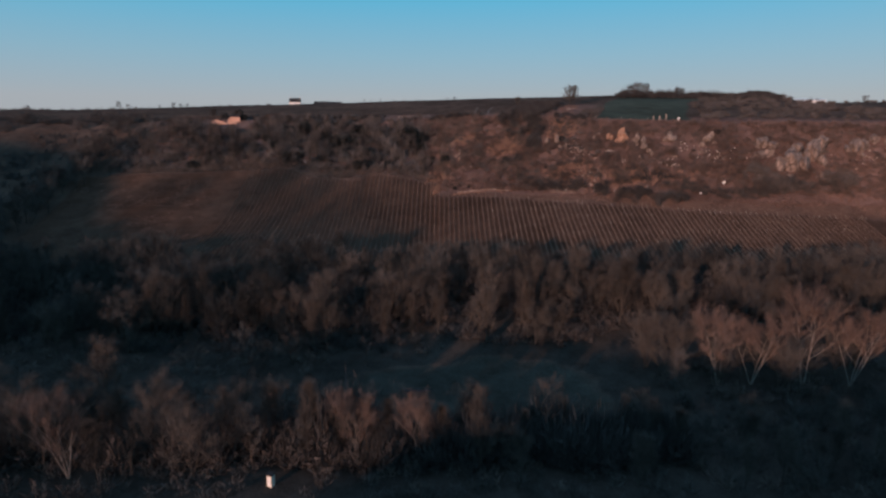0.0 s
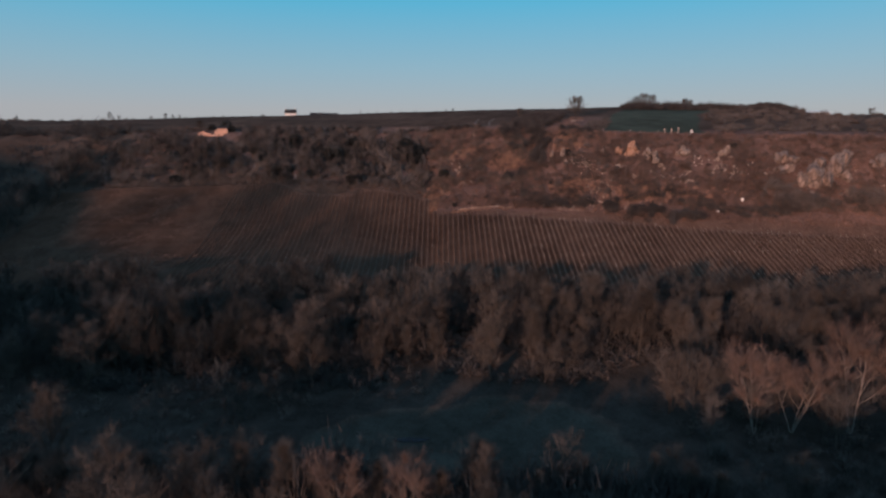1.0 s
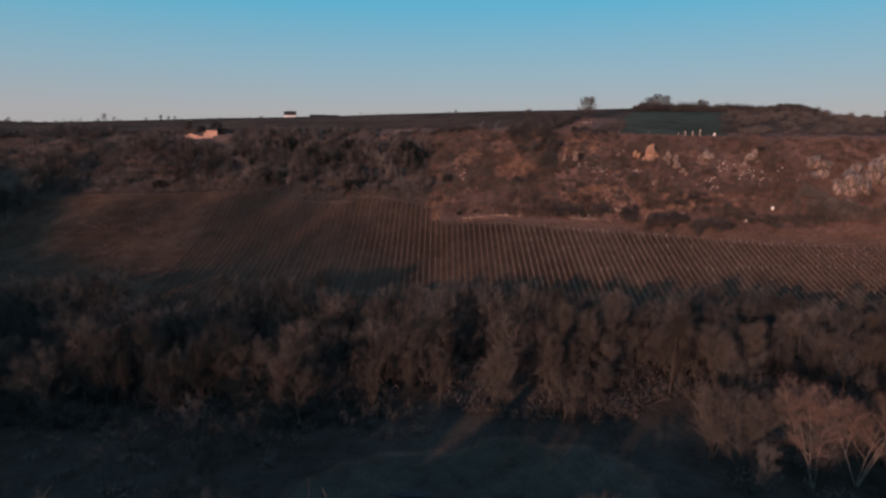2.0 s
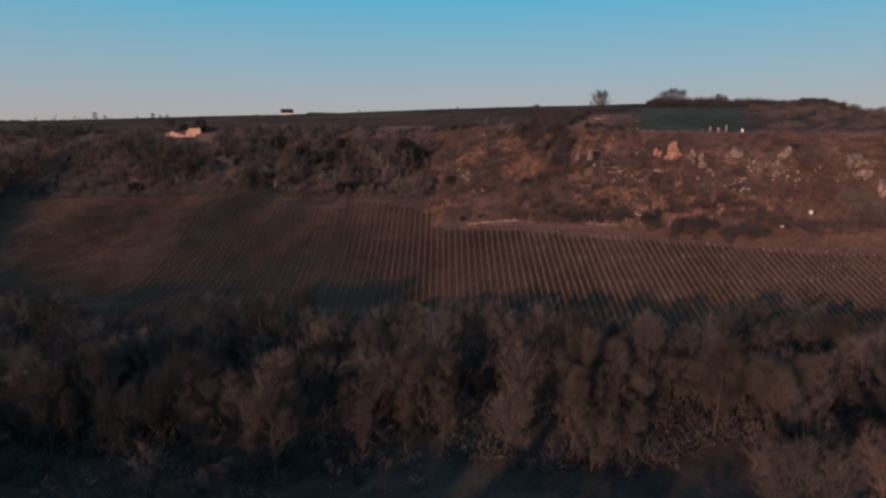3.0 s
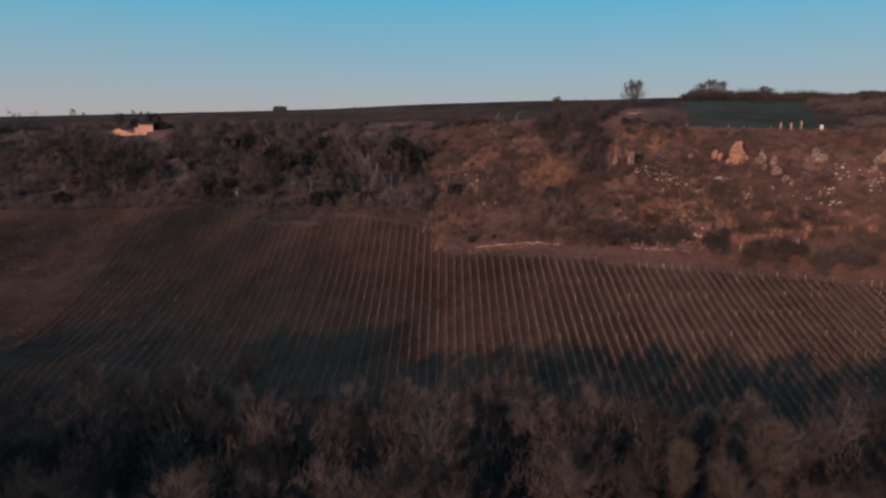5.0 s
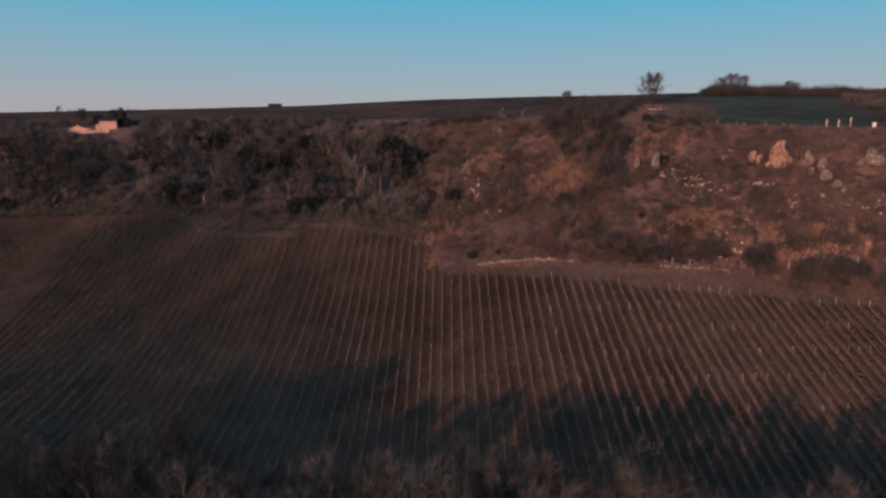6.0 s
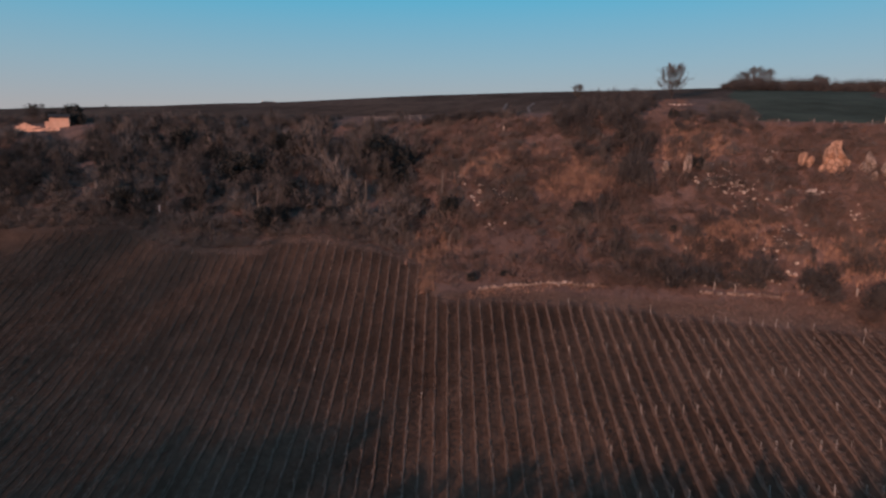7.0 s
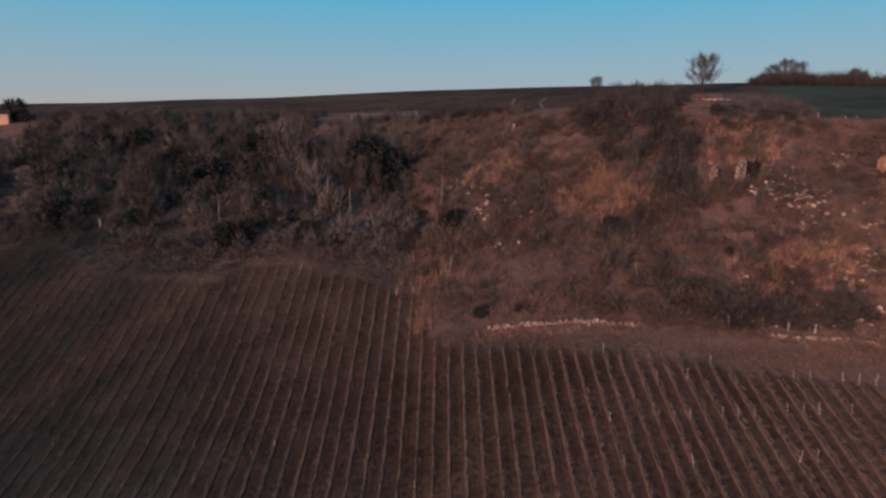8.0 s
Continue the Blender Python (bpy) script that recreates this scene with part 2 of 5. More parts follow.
def in_meadow(x, y):
    return 1.0 - ((x - 8) / 36) ** 2 - ((y - 119) / 17) ** 2 + 0.5 * noise.noise((x * 0.08, y * 0.08, 2))


def grid_line(parts, far=4500, grow=1.22):
    line = []
    for a, c, s in parts:
        line += list(np.arange(a, c, s))
    lo, hi, s = line[0], line[-1], parts[0][2]
    while lo > -far:
        s *= grow
        lo -= s
        line.insert(0, lo)
    s = parts[-1][2]
    while hi < far:
        s *= grow
        hi += s
        line.append(hi)
    return [float(v) for v in line]


def build_ground():
    xs = grid_line([(-200, -120, 3), (-120, 140, 1.5), (140, 230, 3)])
    ys = grid_line([(-170, 60, 6), (60, 185, 2.5), (185, 300, 1.4), (300, 400, 3)])
    verts = [(x, y, height(x, y)) for y in ys for x in xs]
    nx, ny = len(xs), len(ys)
    faces = [(j * nx + i, j * nx + i + 1, (j + 1) * nx + i + 1, (j + 1) * nx + i) for j in range(ny - 1) for i in range(nx - 1)]
    me = bpy.data.meshes.new("ground")
    me.from_pydata(verts, [], faces)
    me.polygons.foreach_set("use_smooth", [True] * len(faces))
    masks = {k: [] for k in ("vineyard", "bank", "track", "crop", "meadow", "litter")}
    for x, y, z in verts:
        yt, yb = ramp(x, TOP_Y), ramp(x, BROW_Y)
        left = -138
        side = min(yt - y, y - wood_edge(x) - 3, x - left)
        masks["vineyard"].append(0.5 + side / 5)
        bank = min(y - yt - 3.5 * step(0, -8, x), yb + 9 - y, x + 130)
        path = min(y - yb, 300 - y, x - 42, 60 + (y - 262) * 0.35 - x)
        masks["bank"].append(0.5 + max(bank, path) / 8)
        wide = 2.2 + 4 * step(24, 60, x) - 1.3 * step(-2, -10, x)
        masks["track"].append(0.5 + min(y - yt + 0.3, yt + wide - y) / 4 if x > -38 else 0.0)
        masks["crop"].append(0.5 + crop_side(x, y) / 4)
        masks["meadow"].append(0.5 + in_meadow(x, y) * 1.5 - 0.5)
        masks["litter"].append(0.5 + min(wood_edge(x) + 1 - y, y + 60) / 8 - max(0, in_meadow(x, y)) * 20)
    for k, v in masks.items():
        me.attributes.new(k, "FLOAT", "POINT").data.foreach_set("value", [min(1.0, max(0.0, q)) for q in v])
    me.materials.append(GROUND)
    return tagged(new("ground", me), "valley, vineyard slope, grassy scarp and plateau", "ground", kind="structure")


build_ground()


# ---- mesh helpers ----
class Soup:
    """Gathers vertices and faces for one mesh."""

    def __init__(self):
        self.v, self.f = [], []

    def sliver(self, a, d, length, width, rng):
        s = d.cross(Vector((rng.uniform(-1, 1), rng.uniform(-1, 1), rng.uniform(-1, 1))))
        s = s.normalized() * width * 0.5 if s.length > 1e-6 else Vector((width * 0.5, 0, 0))
        i = len(self.v)
        self.v += [a - s, a + s, a + d * length]
        self.f.append((i, i + 1, i + 2))

    def tube(self, points, radii, sides):
        i = len(self.v)
        for k, (p, r) in enumerate(zip(points, radii)):
            d = (points[min(k + 1, len(points) - 1)] - points[max(k - 1, 0)]).normalized()
            u = d.orthogonal().normalized()
            w = d.cross(u)
            for s in range(sides):
                a = 2 * math.pi * s / sides
                self.v.append(p + (u * math.cos(a) + w * math.sin(a)) * r)
        for k in range(len(points) - 1):
            for s in range(sides):
                a, c = i + k * sides + s, i + k * sides + (s + 1) % sides
                self.f.append((a, c, c + sides, a + sides))

    def box(self, lo, hi, turn=0.0, about=(0, 0)):
        i = len(self.v)
        for z in (lo[2], hi[2]):
            for x, y in ((lo[0], lo[1]), (hi[0], lo[1]), (hi[0], hi[1]), (lo[0], hi[1])):
                self.v.append(Vector((x, y, z)))
        self.f += [(i, i + 3, i + 2, i + 1), (i + 4, i + 5, i + 6, i + 7), (i, i + 1, i + 5, i + 4), (i + 1, i + 2, i + 6, i + 5), (i + 2, i + 3, i + 7, i + 6), (i + 3, i, i + 4, i + 7)]

    def mesh(self, name, material, smooth=False):
        me = bpy.data.meshes.new(name)
        me.from_pydata([tuple(q) for q in self.v], [], self.f)
        if smooth:
            me.polygons.foreach_set("use_smooth", [True] * len(self.f))
        me.materials.append(material)
        return me


def part(name, soup, material, parent, label="", smooth=False):
    ob = new(name, soup if isinstance(soup, bpy.types.Mesh) else soup.mesh(name, material, smooth))
    ob.parent = parent
    return tagged(ob, label)


def any_way(rng):
    return Vector((rng.gauss(0, 1), rng.gauss(0, 1), rng.gauss(0, 1))).normalized()


# ---- bare winter trees ----
def grow_tree(seed, tall, wide, upright, limbs, forks=1, bark=BARK, twig=TWIG, first=0.16, twigs=27, twig_len=2.0, twig_w=0.034, subs=9, fine=False):
    rng = random.Random(seed)
    wood, crown = Soup(), Soup()
    up = Vector((0, 0, 1))
    stems = []
    for k in range(forks):
        lean = Vector((rng.uniform(-1, 1), rng.uniform(-1, 1), 0)) * (0.08 if forks == 1 else 0.28)
        p, pts, d = Vector((0, 0, -0.6)), [], (up + lean).normalized()
        n = 7
        for i in range(n):
            pts.append(p.copy())
            d = (d + any_way(rng) * 0.09 + up * 0.05).normalized()
            p = p + d * (tall * 0.88 + 0.6) / (n - 1)
        r0 = tall * 0.0135 / math.sqrt(forks) + 0.02
        wood.tube(pts, [r0 * (1.25 if i == 0 else 1) * (1 - 0.88 * i / (n - 1)) for i in range(n)], 6)
        stems.append((pts, r0))
    turn = rng.uniform(0, 6)
    for k in range(limbs):
        pts, r0 = stems[k % forks]
        f = first + (0.97 - first) * ((k + rng.random()) / limbs)
        q = f * (len(pts) - 1)
        i = min(int(q), len(pts) - 2)
        a = pts[i].lerp(pts[i + 1], q - i)
        turn += 2.4 + rng.uniform(-0.4, 0.4)
        out = Vector((math.cos(turn), math.sin(turn), 0))
        d = (out * (1 - upright) + up * (upright * 0.8 + 0.15 * f)).normalized()
        shape = math.sin(math.pi * min(0.95, 0.22 + 0.75 * (f - first) / (1 - first))) * 0.75 + 0.25
        length = wide * shape * rng.uniform(0.75, 1.15)
        limb = []
        for s in range(4):
            limb.append(a + Vector())
            d = (d + any_way(rng) * 0.22 + up * 0.14).normalized()
            a = a + d * length / 3
        r1 = r0 * (1 - 0.8 * f) * 0.46 + 0.015
        wood.tube(limb, [r1, r1 * 0.75, r1 * 0.5, r1 * 0.2], 4)
        for s in range(subs):
            g = rng.uniform(0.3, 1.0) * 2.999
            j = int(g)
            c = limb[j].lerp(limb[j + 1], g - j)
            e = ((limb[j + 1] - limb[j]).normalized() + any_way(rng) * 0.8 + up * 0.25).normalized()
            sub_len = length * rng.uniform(0.28, 0.5)
            mid = c + e * sub_len * 0.5 + any_way(rng) * sub_len * 0.07
            tip = c + e * sub_len + up * sub_len * 0.08
            if fine:
                crown.sliver(c, e, sub_len, r1 * 0.6, rng)
            else:
                wood.tube([c, tip], [r1 * 0.32, 0.012], 3)
            for w in range(twigs):
                h = rng.random()
                b = c.lerp(mid, h * 2) if h < 0.5 else mid.lerp(tip, h * 2 - 1)
                way = (e * 0.7 + any_way(rng) * 0.8 + up * 0.35).normalized()
                crown.sliver(b, way, twig_len * rng.uniform(0.5, 1.2), twig_w * rng.uniform(0.6, 1.2), rng)
    root = new("tree")
    part("trunk", wood, bark, root, smooth=True)
    part("crown", crown, twig, root)
    return root


KINDS = {
    "oak": [grow_tree(1, 14, 6.4, 0.42, 16), grow_tree(2, 13, 6.2, 0.5, 15), grow_tree(3, 12.5, 6.0, 0.38, 15, forks=3)],
    "ash": [grow_tree(4, 15, 4.8, 0.66, 17), grow_tree(5, 14, 4.6, 0.72, 16, forks=3), grow_tree(6, 16, 4.8, 0.64, 17)],
    "birch": [grow_tree(7, 14.5, 7.6, 0.52, 17, forks=3, bark=BARK_PALE, twig=BIRCH_TWIG, first=0.32, twigs=46, twig_len=1.7, twig_w=0.036), grow_tree(8, 14.5, 7.0, 0.56, 16, forks=4, bark=BARK_PALE, twig=BIRCH_TWIG, first=0.34, twigs=46, twig_len=1.7, twig_w=0.036)],
    "poplar": [grow_tree(9, 15, 3.2, 0.84, 18, twig=TWIG, first=0.12), grow_tree(10, 14, 3.0, 0.82, 16, first=0.2)],
    "copse": [grow_tree(21, 14, 6.2, 0.44, 14, twig=SHADED_TWIG, twigs=11, twig_len=2.0, twig_w=0.06, subs=9, fine=True), grow_tree(22, 13, 5.4, 0.58, 14, forks=2, twig=SHADED_TWIG, twigs=11, twig_len=2.0, twig_w=0.06, subs=9, fine=True), grow_tree(23, 15, 4.8, 0.66, 15, twig=SHADED_TWIG, twigs=11, twig_len=2.0, twig_w=0.06, subs=9, fine=True)],
    "lone": [grow_tree(16, 7.2, 3.9, 0.36, 40, first=0.2, twigs=30, twig_w=0.026, twig_len=0.85, subs=7)],
    "sapling": [grow_tree(12, 7, 3.4, 0.5, 12, forks=2, twig=TWIG_DARK, subs=5, twigs=19, twig_w=0.046, twig_len=0.95), grow_tree(13, 8, 3.0, 0.6, 12, twig=TWIG_DARK, subs=5, twigs=19, twig_w=0.046, twig_len=1.0),
                grow_tree(14, 6, 3.2, 0.45, 11, forks=3, twig=TWIG_DARK, subs=5, twigs=19, twig_w=0.046, twig_len=0.9), grow_tree(15, 7.5, 2.8, 0.7, 11, twig=TWIG_DARK, first=0.35, subs=5, twigs=12, twig_len=0.9)],
}
LABELS = {
    "oak": "bare broad-crowned winter tree with dark grey bark",
    "ash": "tall bare winter tree with steep brown branches",
    "birch": "pale-barked forked tree with reddish bare twigs",
    "poplar": "slender upright bare tree with fine brown twigs",
    "copse": "bare winter tree within the wood",
    "sapling": "young bare many-stemmed tree on the scarp",
    "lone": "lone bare round-crowned tree standing on the plateau",
}
used = {}


joined = {"woodland": [], "hedgerow": [], "scarp_wood": [], "ridge_wood": []}


def plant(kind, index, x, y, size, turn, group, label="", wood=""):
    """Sets a tree of that kind on the ground; the first of each mould is the mould itself."""
    index %= len(KINDS[kind])
    m = pose(x, y, height(x, y), 0, 0, turn)
    if wood:
        # joined trees take copse moulds, whose twig colour carries the wood's shade
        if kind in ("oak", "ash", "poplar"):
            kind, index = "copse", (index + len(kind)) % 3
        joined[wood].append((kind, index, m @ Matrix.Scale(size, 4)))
        return None
    mould = KINDS[kind][index]
    if used.get((kind, index)):
        ob = copy_thing(mould, m)
    else:
        ob, used[(kind, index)] = mould, True
        ob.matrix_basis = m
    ob.scale = (size, size, size)
    return tagged(ob, label or LABELS[kind], "tree", group)


def at_ruin(x, y):
    return -107 < x < -84 and 271 < y < 288


def join_trees(name, label):
    """The trees of a wood that nobody could count, as one object."""
    me = bpy.data.meshes.new(name)
    mats, vs, fs, slots, tones, base = [], [], [], [], [], 0
    shade = random.Random(len(joined[name]))
    for kind, index, m in joined[name]:
        tone = shade.uniform(-0.5, 0.5)
        for ob in KINDS[kind][index].children:
            src = ob.data
            v = np.empty(len(src.vertices) * 3)
            src.vertices.foreach_get("co", v)
            v = v.reshape(-1, 3) @ np.array(m.to_3x3()).T + np.array(m.translation)
            if src.materials[0] not in mats:
                mats.append(src.materials[0])
            f = [tuple(base + i for i in q.vertices) for q in src.polygons]
            vs.append(v)
            fs += f
            slots += [mats.index(src.materials[0])] * len(f)
            tones += [tone] * len(v)
            base += len(v)
    me.from_pydata(np.concatenate(vs).tolist(), [], fs)
    me.attributes.new("tone", "FLOAT", "POINT").data.foreach_set("value", tones)
    for q in mats:
        me.materials.append(q)
    me.polygons.foreach_set("material_index", slots)
    return tagged(new(name, me), label, "wood", kind="stuff")


rng = random.Random(11)
# woodland between the meadow and the vineyard; its front rows stand singly
for row in range(8):
    for column in range(50):
        x = -136 + column * 5.5 + rng.uniform(-2.4, 2.4) + (row % 2) * 2.7
        y = 140 + row * 4.9 + rng.uniform(-2.2, 2.2)
        limit = wood_edge(x)
        size = rng.uniform(0.7, 1.14) * (1 - 0.24 * step(limit - 16, limit - 2, y))
        kind = rng.choice(("oak", "ash", "oak", "oak", "ash", "poplar"))
        index, turn = rng.randrange(3), rng.uniform(0, 360)
        if y > limit or in_meadow(x, y) > -0.1 or noise.noise((x * 0.07, y * 0.09, 21)) < -0.09:
            continue
        plant(kind, index, x, y, size, turn, "woodland trees", wood="woodland" if row > 2 else "")
for k in range(112):
    x = -138 + k * 2.48 + rng.uniform(-1, 1)
    y = wood_edge(x) - rng.uniform(0.5, 7)
    plant(rng.choice(("oak", "ash", "oak")), k, x, y, rng.uniform(0.74, 0.88), rng.uniform(0, 360), "woodland trees", wood="woodland")
# pale-barked trees at the meadow's end
for x, y, size, index in ((57, 119, 0.98, 0), (64, 119.5, 0.96, 1), (74.5, 119, 1.2, 0), (84, 118.5, 1.0, 1), (91, 111, 0.92, 0), (97, 108, 1.0, 1), (104, 117, 1.05, 0)):
    plant("birch", index, x, y, size, x * 37, "pale-barked trees")
# the near belt of trees along the valley floor
for x, y, size, kind, index in ((-58.5, 87, 0.95, "birch", 1), (-64, 89.5, 0.8, "ash", 0), (-61, 104, 1.05, "ash", 2), (47, 122, 0.95, "oak", 0), (44, 126, 0.9, "oak", 1), (51, 125, 0.9, "oak", 2), (-67, 90, 1.0, "oak", 1), (-45, 90, 1.05, "oak", 0), (-39, 87, 1.0, "oak", 2), (-34, 91, 0.95, "oak", 1), (-29, 95, 0.85, "ash", 1),
                                (-21.8, 91, 0.98, "poplar", 0), (-17, 92, 0.74, "ash", 1), (-13.5, 91, 0.76, "birch", 0), (-9, 93, 0.74, "poplar", 1), (-4, 92, 0.74, "birch", 1),
                                (6, 88, 0.64, "ash", 0), (12, 86, 0.6, "oak", 2), (-76, 94, 1.0, "oak", 0), (-84, 88, 1.0, "ash", 2), (-52, 84, 0.8, "ash", 1), (-96, 98, 1.0, "oak", 1), (-72, 82, 0.85, "oak", 2), (-104, 90, 1.0, "oak", 0)):
    plant(kind, index, x, y, size, x * 53, "valley floor trees")
for k in range(26):
    x, y = rng.uniform(-112, 16), rng.uniform(90, 101)
    plant(rng.choice(("oak", "ash", "oak", "poplar")), k, x, y, rng.uniform(0.5, 0.82), rng.uniform(0, 360), "valley floor trees")
for k in range(44):
    x, y = rng.uniform(-118, 24), rng.uniform(87, 104)
    plant(rng.choice(("oak", "ash", "oak")), k, x, y, rng.uniform(0.42, 0.72), rng.uniform(0, 360), "valley floor trees", wood="woodland")
# every second tree takes the copse twigs, with shade in their colour
for k in range(46):
    x, y = rng.uniform(22, 118), rng.uniform(82, 104)
    plant(rng.choice(("oak", "ash")), k, x, y, rng.uniform(0.45, 0.62), rng.uniform(0, 360), "valley floor trees", wood="woodland" if k % 2 else "")
# unseen stretched saplings on the ridge towards the sun, added to dim the light
for k in range(23):
    x, y = -362 + k * 5.7 + rng.uniform(-1.5, 1.5), rng.uniform(-148, -128)
    tall = rng.uniform(3.4, 4.6) * (0.55 + 0.45 * step(-352, -310, x)) * (0.55 + 0.45 * step(-214, -240, x))
    joined["ridge_wood"].append(("sapling", k % 3, pose(x, y, height(x, y), 0, 0, k * 71) @ Matrix.Diagonal((1.9, 1.9, tall, 1))))
for k in range(12):
    x, y = -252 + k * 4.3 + rng.uniform(-1, 1), rng.uniform(-150, -134)
    joined["ridge_wood"].append(("sapling", k % 3, pose(x, y, height(x, y), 0, 0, k * 57) @ Matrix.Diagonal((1.2, 1.2, rng.uniform(1.2, 1.8), 1))))
for k in range(34):
    x, y = rng.uniform(44, 130), rng.uniform(114, 136)
    if in_meadow(x, y) < -0.1:
        plant(rng.choice(("oak", "ash")), k, x, y, rng.uniform(0.65, 0.9), rng.uniform(0, 360), "woodland trees", wood="woodland")
for k in range(16):
    x, y = rng.uniform(-115, -30), rng.uniform(104, 134)
    if in_meadow(x, y) < -0.3:
        plant(rng.choice(("oak", "ash")), k, x, y, rng.uniform(0.4, 0.62), rng.uniform(0, 360), "woodland trees", wood="woodland")
# the hedge of trees that climbs beside the vineyard
for k in range(60):
    f = k / 59
    x, y = -144 + rng.uniform(-5, 5) + 8 * f, 182 + 98 * f + rng.uniform(-2, 2)
    plant(rng.choice(("oak", "ash")), k, x, y, rng.uniform(0.55, 0.85) * (1 - 0.55 * step(0.6, 0.95, f)), rng.uniform(0, 360), "hedge trees", wood="hedgerow")
# young trees in the wooded part of the scarp
for k in range(190):
    x = rng.uniform(-130, -6)
    f = rng.random()
    y = ramp(x, TOP_Y) + 5 + (ramp(x, BROW_Y) - ramp(x, TOP_Y) - 2) * f
    size, turn, index = rng.uniform(0.65, 1.1) * (1.15 - 0.65 * f), rng.uniform(0, 360), rng.randrange(4)
    if f > 0.9 or at_ruin(x, y):
        continue
    if x < -70 and f > 0.55 and rng.random() < 0.75:
        continue
    plant("sapling", index, x, y, size, turn, "scarp trees", wood="scarp_wood")
for x, y, size, index in ((-15, 254, 1.1, 3), (-11, 256, 0.9, 3), (-31, 247, 0.9, 3), (-18, 258, 1.2, 1), (-25, 262, 1.2, 0), (-33, 266, 1.1, 2), (-7, 262, 1.0, 3), (2, 250, 0.8, 1), (-45, 262, 1.1, 0), (-52, 255, 1.0, 2),
                          (30, 247, 0.7, 3), (48, 221, 0.75, 2), (62, 214, 0.6, 1), (57, 222, 0.5, 3), (24, 230, 0.5, 3), (28, 229, 0.55, 1), (112, 213, 0.8, 2), (118, 211, 0.8, 1), (126, 210, 0.7, 0), (135, 211, 0.8, 2)):
    plant("sapling", index, x, y, size, x * 41, "scarp trees")
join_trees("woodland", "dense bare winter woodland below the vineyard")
join_trees("hedgerow", "dark bare hedgerow trees climbing beside the vineyard")
join_trees("ridge_wood", "unseen tall bare trees along the ridge, added to filter the sun")
join_trees("scarp_wood", "young bare trees crowding the scarp")
for mould in KINDS["copse"]:
    for ob in (*mould.children, mould):
        bpy.data.objects.remove(ob)
# the plateau
plant("lone", 0, 61, 300, 1.15, 30, "plateau trees")
plant("lone", 0, -106, 290, 0.55, 70, "plateau trees", "small bare tree behind the ochre ruin")
plant("lone", 0, 35.5, 299, 0.55, 120, "plateau trees", "small bare tree on the plateau beside a dark hedge")
for x, y, size in ((108, 352, 1.1), (113, 353, 1.0), (104.5, 353, 0.85), (131, 354, 0.75), (134, 354, 0.65), (-330, 640, 1.2), (-320, 640, 0.9), (-250, 600, 0.8), (-262, 612, 1.0), (-240, 590, 0.7), (-270, 600, 0.6), (-410, 620, 0.8), (-480, 650, 0.7),
                   (10, 560, 0.6), (4, 560, 0.45), (-22, 560, 0.35), (-70, 560, 0.4), (-64, 560, 0.3), (-56, 560, 0.35), (110, 560, 0.5), (120, 560, 0.4), (400, 600, 0.9), (410, 612, 1.0), (380, 640, 0.7), (450, 600, 0.6)):
    if y > 500:
        plant("oak", int(abs(x)), x, y, size * 0.5, x * 17, "plateau trees", "far bare tree on the skyline")
    else:
        plant("lone", 0, x, y, size * 0.85, x * 17, "plateau trees", "bare tree rising from the thorn hedge")


# ---- scrub, thickets and grass ----
def shrub_soup(seed, twigs=190, width=0.068, stem=0.07, reach=1.0):
    """A round bare bush about 2 m across and 1.6 m high."""
    rng, s = random.Random(seed), Soup()
    for k in range(26 if twigs > 100 else 13):
        d = (any_way(rng) + Vector((0, 0, 1.1))).normalized()
        s.sliver(Vector((rng.uniform(-0.3, 0.3), rng.uniform(-0.3, 0.3), -0.15)), d, rng.uniform(0.9, 1.7), stem, rng)
    for k in range(twigs):
        d = any_way(rng)
        d.z = abs(d.z)
        r = rng.uniform(0.35, 1.0) * (0.85 + 0.25 * math.sin(3 * math.atan2(d.y, d.x) + seed))
        a = Vector((d.x * r, d.y * r, 0.1 + d.z * r * 1.35))
        s.sliver(a, (d * 0.6 + any_way(rng) * 0.8 + Vector((0, 0, 0.4))).normalized(), rng.uniform(0.3, 0.7) * reach, width * rng.uniform(0.6, 1.3), rng)
    return s


SHRUBS = [shrub_soup(20 + k) for k in range(5)]
SHRUB_V = [np.array([tuple(q) for q in s.v]) for s in SHRUBS]
SHRUB_F = [np.array(s.f) for s in SHRUBS]


LOW = [shrub_soup(30 + k, 50, 0.085) for k in range(5)]
LOW_V = [np.array([tuple(q) for q in s.v]) for s in LOW]
LOW_F = [np.array(s.f) for s in LOW]


GROVE = [shrub_soup(60 + k, 600, 0.03, 0.02, 0.55) for k in range(5)]
GROVE_V = [np.array([tuple(q) for q in s.v]) for s in GROVE]
GROVE_F = [np.array(s.f) for s in GROVE]


